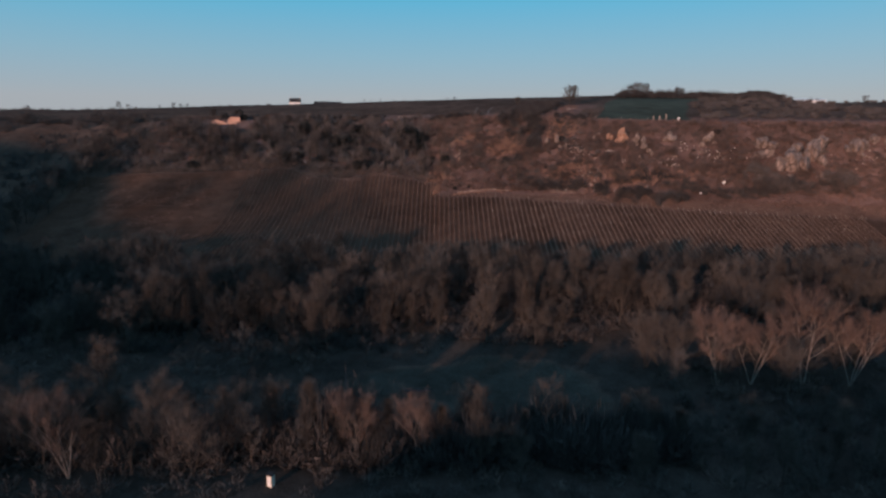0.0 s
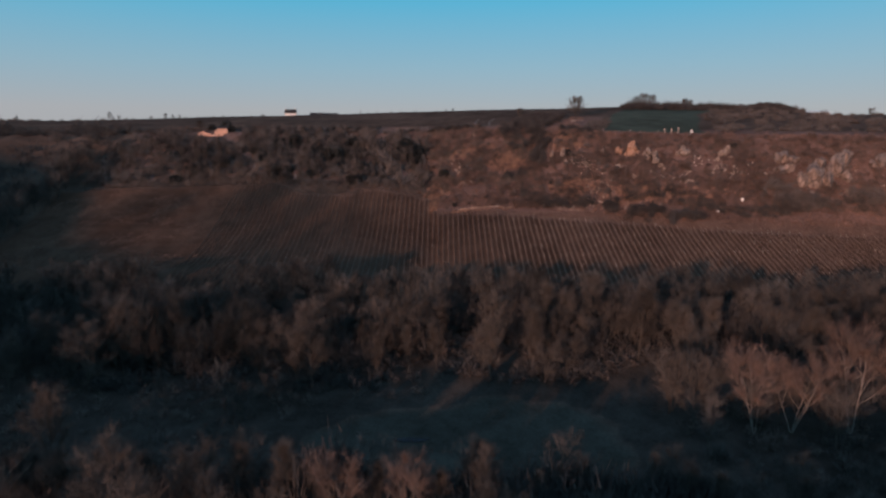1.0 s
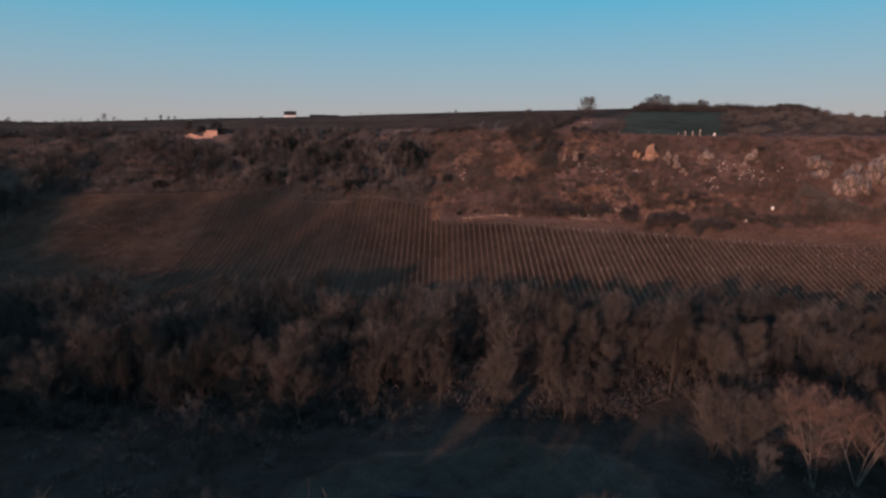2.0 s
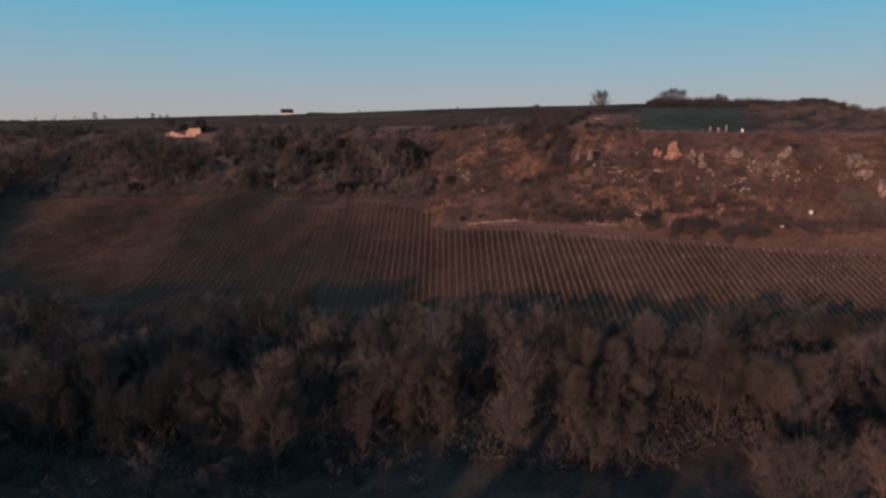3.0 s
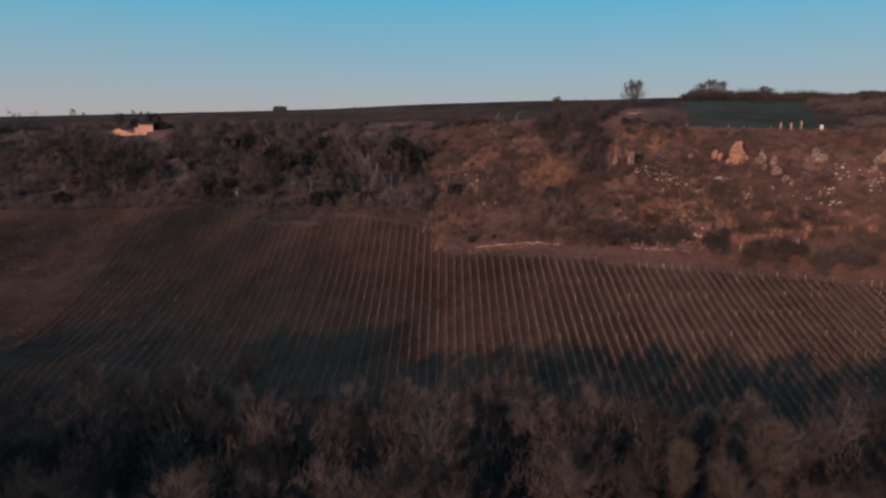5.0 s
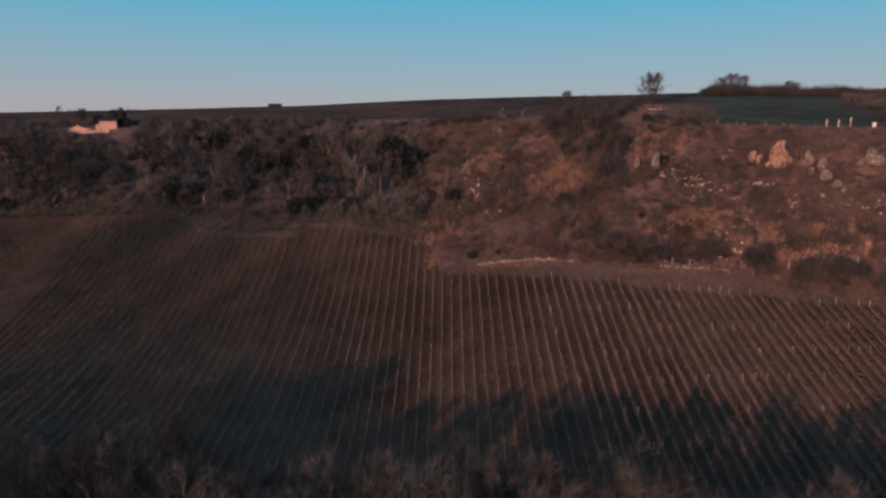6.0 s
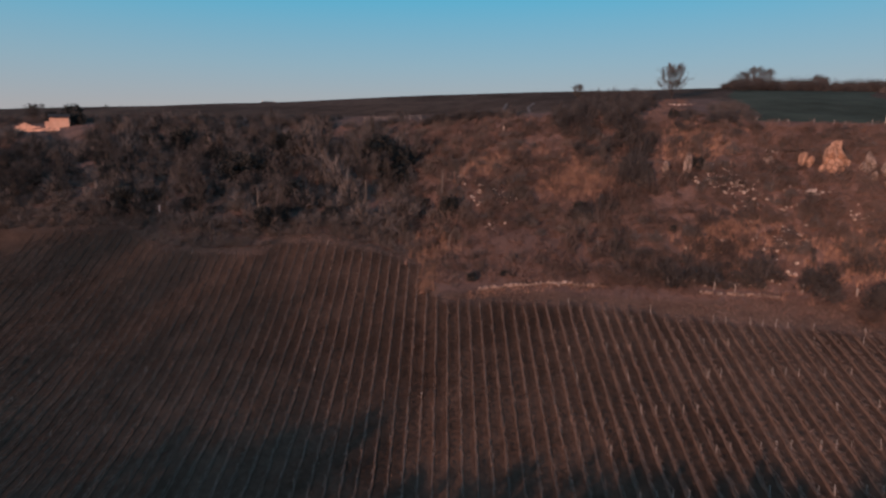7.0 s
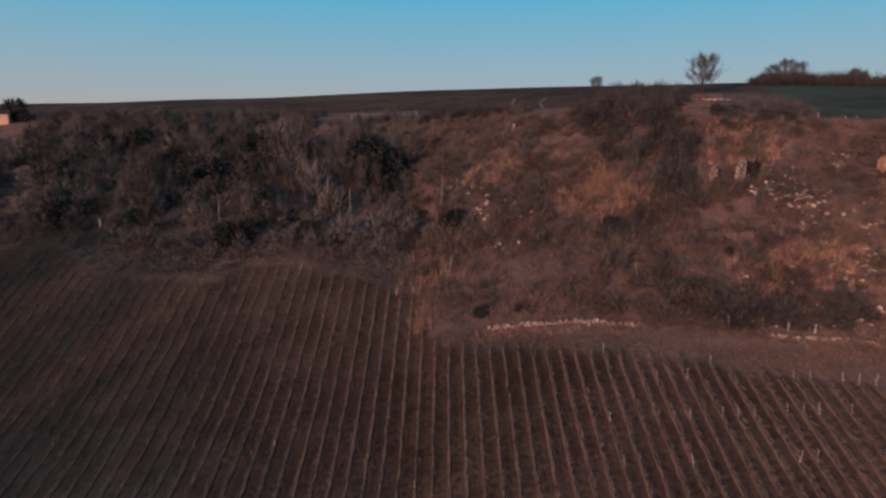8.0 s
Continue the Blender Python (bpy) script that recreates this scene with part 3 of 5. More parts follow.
def mass(name, places, material, label, category="scrub", low=False, grove=False):
    """Many bushes that nobody could count, joined: places of (x, y, size, tallness)."""
    rng = random.Random(len(places))
    vs, fs, tones, base = [], [], [], 0
    for x, y, size, tall in places:
        k = rng.randrange(len(SHRUBS))
        tone = 0.3 * noise.noise((x * 0.12, y * 0.16, 51)) + rng.uniform(-0.2, 0.2)
        a = rng.uniform(0, 6.28)
        v = GROVE_V[k] if grove else LOW_V[k] if low else SHRUB_V[k]
        c, s = math.cos(a) * size, math.sin(a) * size
        w = np.column_stack((v[:, 0] * c - v[:, 1] * s + x, v[:, 0] * s + v[:, 1] * c + y, v[:, 2] * size * tall + height(x, y)))
        vs.append(w)
        fs.append((GROVE_F[k] if grove else LOW_F[k] if low else SHRUB_F[k]) + base)
        tones += [tone] * len(v)
        base += len(v)
    me = bpy.data.meshes.new(name)
    me.from_pydata(np.concatenate(vs).tolist(), [], np.concatenate(fs).tolist())
    me.attributes.new("tone", "FLOAT", "POINT").data.foreach_set("value", tones)
    me.materials.append(material)
    return tagged(new(name, me), label, category, kind="stuff")


def scatter(rng, count, area, keep):
    out = []
    while len(out) < count:
        x, y = rng.uniform(area[0], area[1]), rng.uniform(area[2], area[3])
        if keep(x, y):
            out.append((x, y))
    return out


def on_scarp(x, y, low=0.06, high=1.05):
    yt, yb = ramp(x, TOP_Y), ramp(x, BROW_Y)
    return yt + (yb - yt) * low < y < yt + (yb - yt) * high


def clear_of_rows(x, y):
    return y > ramp(x, TOP_Y) + 2.8 + 1.5 * step(-10, 5, x) + 4.5 * step(26, 55, x)


rng = random.Random(21)
mass("scarp_thicket", [(x, y, rng.uniform(1.0, 2.3), rng.uniform(0.8, 1.3)) for x, y in scatter(rng, 800, (-132, -5, 225, 292), lambda x, y: on_scarp(x, y, 0.1, 0.97) and clear_of_rows(x, y) and not at_ruin(x, y) and noise.noise((x * 0.06, y * 0.06, 4)) > -0.35)],
     TWIG_DARK, "grey-brown bare thicket on the scarp")
mass("bramble_patches", [(x, y, rng.uniform(0.7, 1.6), rng.uniform(0.35, 0.75)) for x, y in scatter(rng, 2900, (-4, 170, 200, 275), lambda x, y: on_scarp(x, y, 0.1, 0.93) and clear_of_rows(x, y) and noise.noise((x * 0.05, y * 0.11, 7)) + 0.35 * noise.noise((x * 0.2, y * 0.25, 8)) > -0.02)],
     DUSKY, "dark bramble patches among dry grass", low=True)
mass("low_scrub", [(x, y, rng.uniform(0.45, 1.15), rng.uniform(0.5, 1.0)) for x, y in scatter(rng, 4300, (-10, 170, 200, 278), lambda x, y: on_scarp(x, y, 0.03, 0.99) and y > ramp(x, TOP_Y) + 4 and noise.noise((x * 0.09, y * 0.14, 17)) > -0.7)],
     TAWNY, "low brown bare scrub on the scarp", low=True)
mass("red_scrub", [(x, y, rng.uniform(0.4, 1.0), rng.uniform(0.5, 1.1)) for x, y in scatter(rng, 2900, (-40, 170, 200, 282), lambda x, y: on_scarp(x, y, 0.03, 0.98) and y > ramp(x, TOP_Y) + 4 and noise.noise((x * 0.06, y * 0.1, 27)) > -0.12 and (x > -6 or y < ramp(x, TOP_Y) + 12))],
     TWIG_RED, "rust-brown dead bracken on the scarp", low=True)
for cover, look_of, count, seed in ((TAWNY, "tawny", 700, 77), (DUSKY, "mottled brown", 520, 79), (TWIG_RED, "rusty", 420, 81)):
    mass("slope_cover", [(x, y, rng.uniform(0.4, 1.1), rng.uniform(0.5, 1.0)) for x, y in scatter(rng, count, (-8, 36, 236, 281), lambda x, y: on_scarp(x, y, 0.2, 1.0) and noise.noise((x * 0.14, y * 0.14, seed)) > -0.2)],
         cover, look_of + " scrub on the steep middle of the scarp", low=True)
mass("slope_bushes", [(x, y, rng.uniform(0.9, 1.9), rng.uniform(0.6, 1.0)) for x, y in scatter(rng, 105, (-6, 38, 234, 281), lambda x, y: on_scarp(x, y, 0.25, 1.0) and noise.noise((x * 0.16, y * 0.16, 87)) > 0.02)],
     SCRUB, "rounded grey-brown bushes on the steep of the scarp")
mass("track_clumps", [(x + rng.gauss(0, 0.5) * w, y + rng.gauss(0, 0.3) * w, rng.uniform(1.1, 2.0), rng.uniform(0.8, 1.2)) for x, y, w, n in ((57.3, 219.5, 3.2, 15), (64, 216, 3.5, 12), (68.5, 215, 3.5, 12), (77, 211.5, 3.5, 12), (82, 211, 3, 9), (36.5, 221.5, 3, 8), (42, 221.5, 3, 8), (23.8, 237, 2.2, 9), (29, 238.5, 2.4, 8)) for k in range(n)],
     SHADED_SCRUB, "dark thorn clumps beside the field track")
mass("thorn_bushes", [(x, y, rng.uniform(1.0, 2.0), rng.uniform(0.7, 1.0)) for x, y in scatter(rng, 70, (0, 62, 224, 264), lambda x, y: on_scarp(x, y, 0.2, 0.9) and clear_of_rows(x, y) and noise.noise((x * 0.18, y * 0.18, 121)) > 0.05 and math.hypot(x - 26, y - 247) > 5)],
     TWIG_DARK, "rounded dark thorn bushes dotted over the scarp")
mass("east_cover", [(x, y, rng.uniform(0.6, 1.5), rng.uniform(0.4, 0.8)) for x, y in scatter(rng, 620, (44, 110, 214, 246), lambda x, y: on_scarp(x, y, 0.3, 0.9) and noise.noise((x * 0.07, y * 0.13, 93)) > -0.1)],
     TWIG_DARK, "dull grey-brown scrub between the limestone blocks", low=True)
mass("round_bushes", [(x, y, rng.uniform(0.8, 1.9), rng.uniform(0.7, 1.1)) for x, y in scatter(rng, 300, (-6, 170, 200, 272), lambda x, y: on_scarp(x, y, 0.12, 0.95) and clear_of_rows(x, y) and noise.noise((x * 0.11, y * 0.13, 31)) > -0.05)],
     DUSKY, "soft rounded bare bushes on the scarp")
mass("track_thicket", [(x, y, rng.uniform(0.9, 1.8), rng.uniform(0.6, 1.0)) for x, y in scatter(rng, 330, (28, 140, 200, 232), lambda x, y: ramp(x, TOP_Y) + 8.5 + 2 * math.sin(x * 0.11) < y < ramp(x, TOP_Y) + 13.5 + 3 * math.sin(x * 0.11) and noise.noise((x * 0.08, 0, 3)) > -0.15)],
     TWIG_DARK, "dark low thicket along the foot of the scarp")
SPUR_MID = [(243, 35), (250, 35), (256, 33.5), (264, 30.5), (272, 34), (281, 40), (306, 49)]
SPUR_HALF = [(242, 3), (248, 4.5), (256, 6), (264, 8.5), (272, 8.5), (281, 8), (306, 8)]
mass("spur_hedge", [(x, y, rng.uniform(1.0, 1.9), rng.uniform(0.7, 1.3)) for x, y in scatter(rng, 460, (10, 64, 242, 304), lambda x, y: abs(x - ramp(y, SPUR_MID)) < ramp(y, SPUR_HALF) * (1 + 0.5 * noise.noise((x * 0.2, y * 0.2, 6))))],
     SHADED_SCRUB, "dark dense hedge along the spur of the scarp")
mass("field_corner_scrub", [(x, y, rng.uniform(0.7, 1.4), rng.uniform(0.7, 1.0)) for x, y in scatter(rng, 60, (46, 62, 250, 264), lambda x, y: abs(x - 53) + abs(y - 256) < 9)],
     SHADED_SCRUB, "dark scrub at the corner of the green field")
mass("plateau_hedge", [(x, y, rng.uniform(1.1, 2.0), rng.uniform(1.2, 1.6) * (0.7 + 0.3 * step(95, 99, x)) * (1 - 0.55 * step(140, 168, x)) * (1 + 0.45 * noise.noise((x * 0.13, 0, 2)))) for x, y in scatter(rng, 400, (95, 180, 333, 350), lambda x, y: True)],
     SHADED_SCRUB, "dark thorn hedge at the edge of the green field", "hedge")
mass("plateau_scrub", [(x, y, rng.uniform(1.2, 2.4), rng.uniform(0.5, 0.85)) for x, y in scatter(rng, 520, (100, 330, 236, 345), lambda x, y: crop_side(x, y) < -2 and (x < 187 or y < 285) and y > ramp(x, BROW_Y) + 3 and x > 100 + (y - 250) * 0.4)],
     TWIG_DARK, "brown bare scrub on the plateau")
mass("brow_hedge", [(x, y, rng.uniform(0.8, 1.6), rng.uniform(0.7, 1.1)) for x, y in scatter(rng, 280, (-200, 20, 274, 300), lambda x, y: abs(y - ramp(x, BROW_Y) - 2) < 4 and not -106 < x < -80 and not -27 < x < -3)] + [(3 + rng.gauss(0, 4), 280.5 + rng.gauss(0, 0.8), rng.uniform(1.0, 1.8), rng.uniform(0.8, 1.2)) for k in range(34)],
     SHADED_SCRUB, "dark scrub along the brow of the scarp")
# twig colour darkened in place of the shade on the valley floor
mass("valley_scrub", [(x, y, rng.uniform(1.0, 2.2), rng.uniform(0.7, 1.3)) for x, y in scatter(rng, 760, (-125, 125, 80, 118), lambda x, y: in_meadow(x, y) < -0.2 and (y < 108 or x > 36) and abs((x + 26.3) * 0.829 - (y - 84.8) * 0.559) > 3)],
     SHADED_TWIG, "grey-brown bare scrub on the valley floor", low=True)
mass("undergrowth", [(x, y, rng.uniform(1.0, 2.2), rng.uniform(0.6, 1.1)) for x, y in scatter(rng, 900, (-135, 140, 82, 186), lambda x, y: in_meadow(x, y) < -0.15 and y < wood_edge(x) and (y > 92 or abs((x + 26.3) * 0.829 - (y - 84.8) * 0.559) > 4))],
     SCRUB, "dark bare undergrowth on the woodland floor", low=True)
# thickets added to darken the wood's gaps and close its shadow on the vineyard
mass("wood_thicket", [(x, y, rng.uniform(1.7, 2.8), rng.uniform(0.7, 1.2)) for x, y in scatter(rng, 1150, (-138, 140, 138, 180), lambda x, y: in_meadow(x, y) < -0.3 and wood_edge(x) - 34 < y < wood_edge(x) + 1 and (y > wood_edge(x) - 13 or noise.noise((x * 0.08, y * 0.1, 41)) > -0.1))],
     SHADED_SCRUB, "dense dark understorey added to darken the gaps of the bare wood", low=True)
mass("wood_edge_thicket", [(x, y, rng.uniform(3.4, 4.4), rng.uniform(1.5, 1.85)) for x, y in scatter(rng, 230, (-138, 140, 150, 182), lambda x, y: wood_edge(x) - 10 < y < wood_edge(x) - 2.5)],
     SHADED_TWIG, "dense dark thicket added along the wood edge to thicken its shadow", grove=True)
mass("wood_heart_thicket", [(x, y, rng.uniform(3.2, 4.6), rng.uniform(1.4, 1.8)) for x, y in scatter(rng, 110, (-138, 140, 146, 172), lambda x, y: in_meadow(x, y) < -0.3 and wood_edge(x) - 24 < y < wood_edge(x) - 10)],
     SHADED_SCRUB, "dark rounded thickets within the bare wood", grove=True)
# added to keep sun off the meadow; the last 13 bushes plug a gap
mass("belt_thicket", [(x, y, rng.uniform(2.2, 3.2), rng.uniform(1.3, 1.8)) for x, y in scatter(rng, 400, (-112, 40, 89, 100), lambda x, y: True)] + [(-20.5 + 0.45 * k, 91.5 + 0.75 * k + 1.5 * math.sin(k * 2.4), 3.2, 2.3) for k in range(13)],
     SHADED_SCRUB, "dark bare thicket added under the valley floor trees to shade the meadow")
mass("foot_scrub", [(x, y, rng.uniform(0.5, 1.3), rng.uniform(0.5, 1.0)) for x, y in scatter(rng, 1900, (-130, 4, 225, 288), lambda x, y: ramp(x, TOP_Y) + 1.9 < y < ramp(x, BROW_Y) - 1 and not at_ruin(x, y))],
     SCRUB, "low brown scrub along the foot of the scarp", low=True)
mass("west_thicket", [(x, y, rng.uniform(1.8, 3.0), rng.uniform(0.8, 1.4)) for x, y in scatter(rng, 520, (-260, -140, 190, 305), lambda x, y: noise.noise((x * 0.03, y * 0.03, 14)) > -0.3)],
     SHADED_SCRUB, "dark bare thicket beyond the hedgerow", low=True)
mass("ruin_scrub", [(x, y, rng.uniform(0.7, 1.5), rng.uniform(0.5, 0.9)) for x, y in scatter(rng, 760, (-124, -66, 254, 295), lambda x, y: not (-105 < x < -86 and 274.2 < y < 283) and noise.noise((x * 0.12, y * 0.12, 19)) > -0.25)],
     DUSKY, "dusky scrub on the bank below the ruin", low=True)
mass("path_scrub", [(x, y, rng.uniform(0.6, 1.4), rng.uniform(0.5, 0.9)) for x, y in scatter(rng, 150, (52, 74, 249, 284), lambda x, y: abs(x - 58.5 - (y - 256) * 0.36) < 4.5)],
     TWIG_DARK, "dark scrub between the path and the green field", low=True)
mass("terrace_scrub", [(x, y, rng.uniform(0.7, 1.6), rng.uniform(0.4, 0.7)) for x, y in scatter(rng, 520, (-126, -70, 256, 302), lambda x, y: not (-105 < x < -86 and 274.2 < y < 284.5))],
     TWIG_DARK, "dark low scrub on the terrace round the ruin", low=True)
mass("headland_scrub", [(x, y, rng.uniform(0.6, 1.3), rng.uniform(0.5, 0.9)) for x, y in scatter(rng, 1600, (-130, -2, 222, 254), lambda x, y: ramp(x, TOP_Y) + 0.9 + 1.2 * step(-45, -35, x) < y < ramp(x, TOP_Y) + 8)],
     SCRUB, "dusky low growth on the vineyard headland", low=True)
mass("skyline_hedges", [(x, y, rng.uniform(1.5, 2.8), rng.uniform(0.5, 0.8)) for x, y in scatter(rng, 240, (-560, 560, 560, 700), lambda x, y: noise.noise((x * 0.012, y * 0.02, 1)) > 0.1)],
     SCRUB, "far dark hedges on the plateau", "hedge")


mass("dark_bushes", [(x + rng.gauss(0, 0.5) * w, y + rng.gauss(0, 0.35) * w, rng.uniform(0.9, 1.5), rng.uniform(0.7, 1.1)) for x, y, w, n in ((23.2, 237.2, 2.2, 9), (29.3, 239, 3.0, 12), (33, 240, 2.6, 10), (38, 240, 2.6, 9), (15.6, 254.5, 3.0, 12), (12, 252, 2.2, 7), (39.7, 227, 4.0, 15), (46, 226.5, 3.2, 10), (33, 225, 3.0, 9), (54, 231.5, 4.0, 14)) + ((61, 230.5, 3.4, 11), (9, 243, 2.4, 7), (58, 236.5, 3, 8), (71, 228, 4, 12), (82, 224, 4.5, 14), (93, 222.5, 4, 12), (105, 222, 4, 12), (112, 216, 3, 8), (141, 216, 4, 12), (100, 238, 3, 8), (48.5, 248.8, 3.4, 14), (18, 240, 2, 6), (113, 222, 4, 16), (121, 215.5, 5, 20), (129, 213.5, 5, 20), (137, 212.5, 5, 18), (127, 218, 3, 8), (145, 222, 3, 8), (155, 218, 4, 12), (64, 214, 4, 10), (76, 213, 4, 10)) for k in range(n)],
     DUSKY, "soft dark rounded thorn bushes in dry grass")


# patches of taller grass: place, spread across and along, tufts
GRASS_PATCHES = ((25.8, 247.0, 3.2, 2.4, 420),
                 (46.6, 228.8, 4.6, 1.8, 200),
                 (65.8, 223.3, 3.5, 1.5, 90),
                 (-1.7, 236.6, 2.0, 2.4, 80),
                 (64.7, 221.7, 7.9, 2.2, 140),
                 (48.0, 249.2, 3.3, 2.6, 200),
                 (10.6, 255.8, 4.7, 2.0, 120),
                 (80.3, 220.6, 12.2, 2.0, 110))


def grass_mass(name, places, label, tall=0.55, blades=6, width=0.07, material=GRASS):
    rng, s = random.Random(5), Soup()
    for x, y in places:
        z = height(x, y) - 0.05
        for k in range(blades):
            d = Vector((rng.gauss(0, 0.35), rng.gauss(0, 0.35), 1)).normalized()
            s.sliver(Vector((x + rng.uniform(-0.35, 0.35), y + rng.uniform(-0.35, 0.35), z)), d, tall * rng.uniform(0.6, 1.4), width, rng)
    return tagged(new(name, s.mesh(name, material)), label, "grass", kind="stuff")


rng = random.Random(31)
grass_mass("scarp_grass", scatter(rng, 20000, (-70, 180, 196, 280), lambda x, y: on_scarp(x, y, 0.05, 1.0) and noise.noise((x * 0.05, y * 0.09, 12)) > -0.05), "tawny dry grass on the scarp", material=TAWNY)
grass_mass("track_grass", scatter(rng, 8000, (-75, 150, 195, 250), lambda x, y: -0.4 < y - ramp(x, TOP_Y) < 9 and noise.noise((x * 0.15, y * 0.3, 3)) > -0.2), "short dry grass along the field track", 0.28, 5, 0.07, TAWNY)


rng = random.Random(33)
for x, y, wide, deep, n in GRASS_PATCHES:
    grass_mass("tall_grass", [(x + rng.gauss(0, wide), y + rng.gauss(0, deep)) for k in range(int(n * 1.5))], "patch of tall orange-tawny dry grass", 1.25, 8, 0.10, ORANGE_GRASS)


grass_mass("wall_grass", [(rng.uniform(3.5, 26), 222.9 + rng.gauss(0, 0.5) + 0.7 * (rng.random() < 0.4)) for k in range(230)], "dry grass tufts growing against the terrace wall", 0.5, 6, 0.07)


# the fallow strip west of the rows, the grassy step at the vineyard's corner
grass_mass("fallow_weeds", scatter(rng, 5200, (-137, -58, 184, 243), lambda x, y: wood_edge(x) + 9 < y < ramp(x, TOP_Y) - 0.5 and noise.noise((x * 0.045, y * 0.11, 71)) + 0.4 * noise.noise((x * 0.2, y * 0.3, 72)) > 0.02), "short dry weeds on the fallow slope", 0.3, 5, 0.08, TAWNY)
grass_mass("path_grass", scatter(rng, 1000, (38, 72, 254, 298), lambda x, y: y > ramp(x, BROW_Y) - 4 and 42 + (y - 262) * 0.3 < x < 54 + (y - 262) * 0.3 + 5 * noise.noise((x * 0.2, y * 0.15, 9)) and noise.noise((x * 0.25, y * 0.2, 15)) > -0.25), "tawny grass on the path beside the hedge", 0.45, 5, 0.08, TAWNY)
grass_mass("bank_grass", [(-2.7 + rng.gauss(0, 0.7) + (y - 227) * 0.12, y) for y in (rng.uniform(224.5, 236) for k in range(340))], "tawny grass on the step at the vineyard corner", 0.7, 7, 0.08)
# thorns added where hollows lie in shade; the dark is in their colour
mass("hollow_thorns", [(x + rng.gauss(0, 0.5) * w, y + rng.gauss(0, 0.4) * w, rng.uniform(1.2, 2.1), rng.uniform(0.8, 1.3)) for x, y, w, n in ((-13, 264, 4.5, 24), (-45, 256.5, 6, 26), (-37, 257.5, 5, 18), (-60, 248, 4, 14), (-33, 243, 3, 10), (-62, 272, 6, 20), (-40, 272, 7, 22), (-84, 260, 6, 18), (-104, 262, 6, 18)) for k in range(n)],
     SHADED_SCRUB, "dark thorns standing in for shade in the hollows of the scarp")
mass("dome_crowns", [(x, y, size, tall) for x, y, size, tall in ((-30.5, 268, 3.4, 1.7), (-28, 264, 3.2, 1.5), (-22, 255, 2.8, 1.6), (-19, 251, 2.6, 1.5), (-25, 258, 3.0, 1.5), (-48, 249, 2.6, 1.2), (-40, 247, 2.4, 1.2), (-55, 260, 3.0, 1.2), (-52, 270, 3.2, 1.3), (-70, 266, 3.0, 1.2), (-78, 252, 2.8, 1.1), (-66, 252, 2.6, 1.2), (-90, 252, 3.0, 1.1), (-16, 246, 2.4, 1.3), (-27, 248, 2.6, 1.3)) for k in range(2)],
     TWIG_DARK, "soft dome-shaped bare thickets on the scarp")


# ---- dark evergreen bushes, and dark fill for shaded gaps of the scarp ----
def bush_mesh(seed):
    rng, s = random.Random(seed), Soup()
    for k in range(520):
        d = any_way(rng)
        r = rng.uniform(0.55, 1.0) * (0.85 + 0.2 * math.sin(2.7 * math.atan2(d.y, d.x) + seed) + 0.12 * math.sin(5 * d.z + seed))
        s.sliver(Vector((d.x * r, d.y * r, 0.75 + d.z * r * 0.85)), (d + any_way(rng) * 0.9).normalized(), rng.uniform(0.16, 0.34), 0.16, rng)
    return s.mesh("evergreen_bush", EVERGREEN_SHADE)


BUSHES = [bush_mesh(41), bush_mesh(42), bush_mesh(43)]
# those round (-13, 264) and most of the second group stand in for shade
for k, (x, y, size) in enumerate(((23.9, 238, 1.7), (0.4, 245, 1.9), (-33, 241.5, 2.4), (-62, 248, 2.3), (-12.5, 264, 3.6), (-17, 266, 3.0), (-8.5, 263, 2.6), (38.4, 231.6, 0.8), (4.5, 226.6, 1.0), (9.5, 226.4, 0.6), (-46, 262, 2.8), (-39, 266, 2.6),
                                  (-52, 268, 2.4), (-28, 270, 2.6), (-70, 258, 2.2), (-84, 256, 2.4), (-94, 262, 2.0), (-100, 246, 2.4), (47, 259, 1.3), (134, 223, 1.6), (104, 236, 1.2), (70, 240, 1.1), (46.5, 243.5, 1.5), (-4, 250, 1.3), (-22, 246, 1.6)) + ((-41.6, 258.5, 3.4), (-45, 257.5, 2.6), (-37.5, 259.5, 2.6), (-36.5, 272, 3.0), (-34, 270, 2.2), (-13, 262.5, 3.6), (-10, 261, 2.8), (-12, 258.5, 2.8), (-9, 257.5, 2.2), (-14.5, 268, 3.0), (-33.3, 242, 2.6), (-31, 243.5, 2.0), (-62, 248, 2.8), (-58, 250, 2.2), (-30, 251.5, 2.2), (-61, 273, 3.0), (-67, 271, 2.6), (-54, 274, 2.6), (-74, 263, 2.4), (-49, 247, 1.8), (1.1, 244.5, 2.0), (-92.5, 284.5, 2.9), (-89.2, 281.5, 1.9), (-100, 288, 1.8))):
    b = new("evergreen_bush", BUSHES[k % 3])
    b.matrix_world = pose(x, y, height(x, y) - 0.1, 0, 0, k * 47) @ Matrix.Scale(size, 4)
    tagged(b, "dark rounded evergreen bush on the scarp, in its dark gaps a stand-in for shade", "bush", "evergreen bushes")


# ---- the vineyard: rows up the slope, posts in lines across it ----
def post_mesh(tall=1.4, half=0.027):
    s = Soup()
    s.tube([Vector((0, 0, -0.4)), Vector((0.01, 0, tall * 0.5)), Vector((0.0, 0.01, tall)), Vector((0, 0.01, tall + 0.02))], [half, half, half * 0.9, half * 0.3], 6)
    return s.mesh("post", POST)


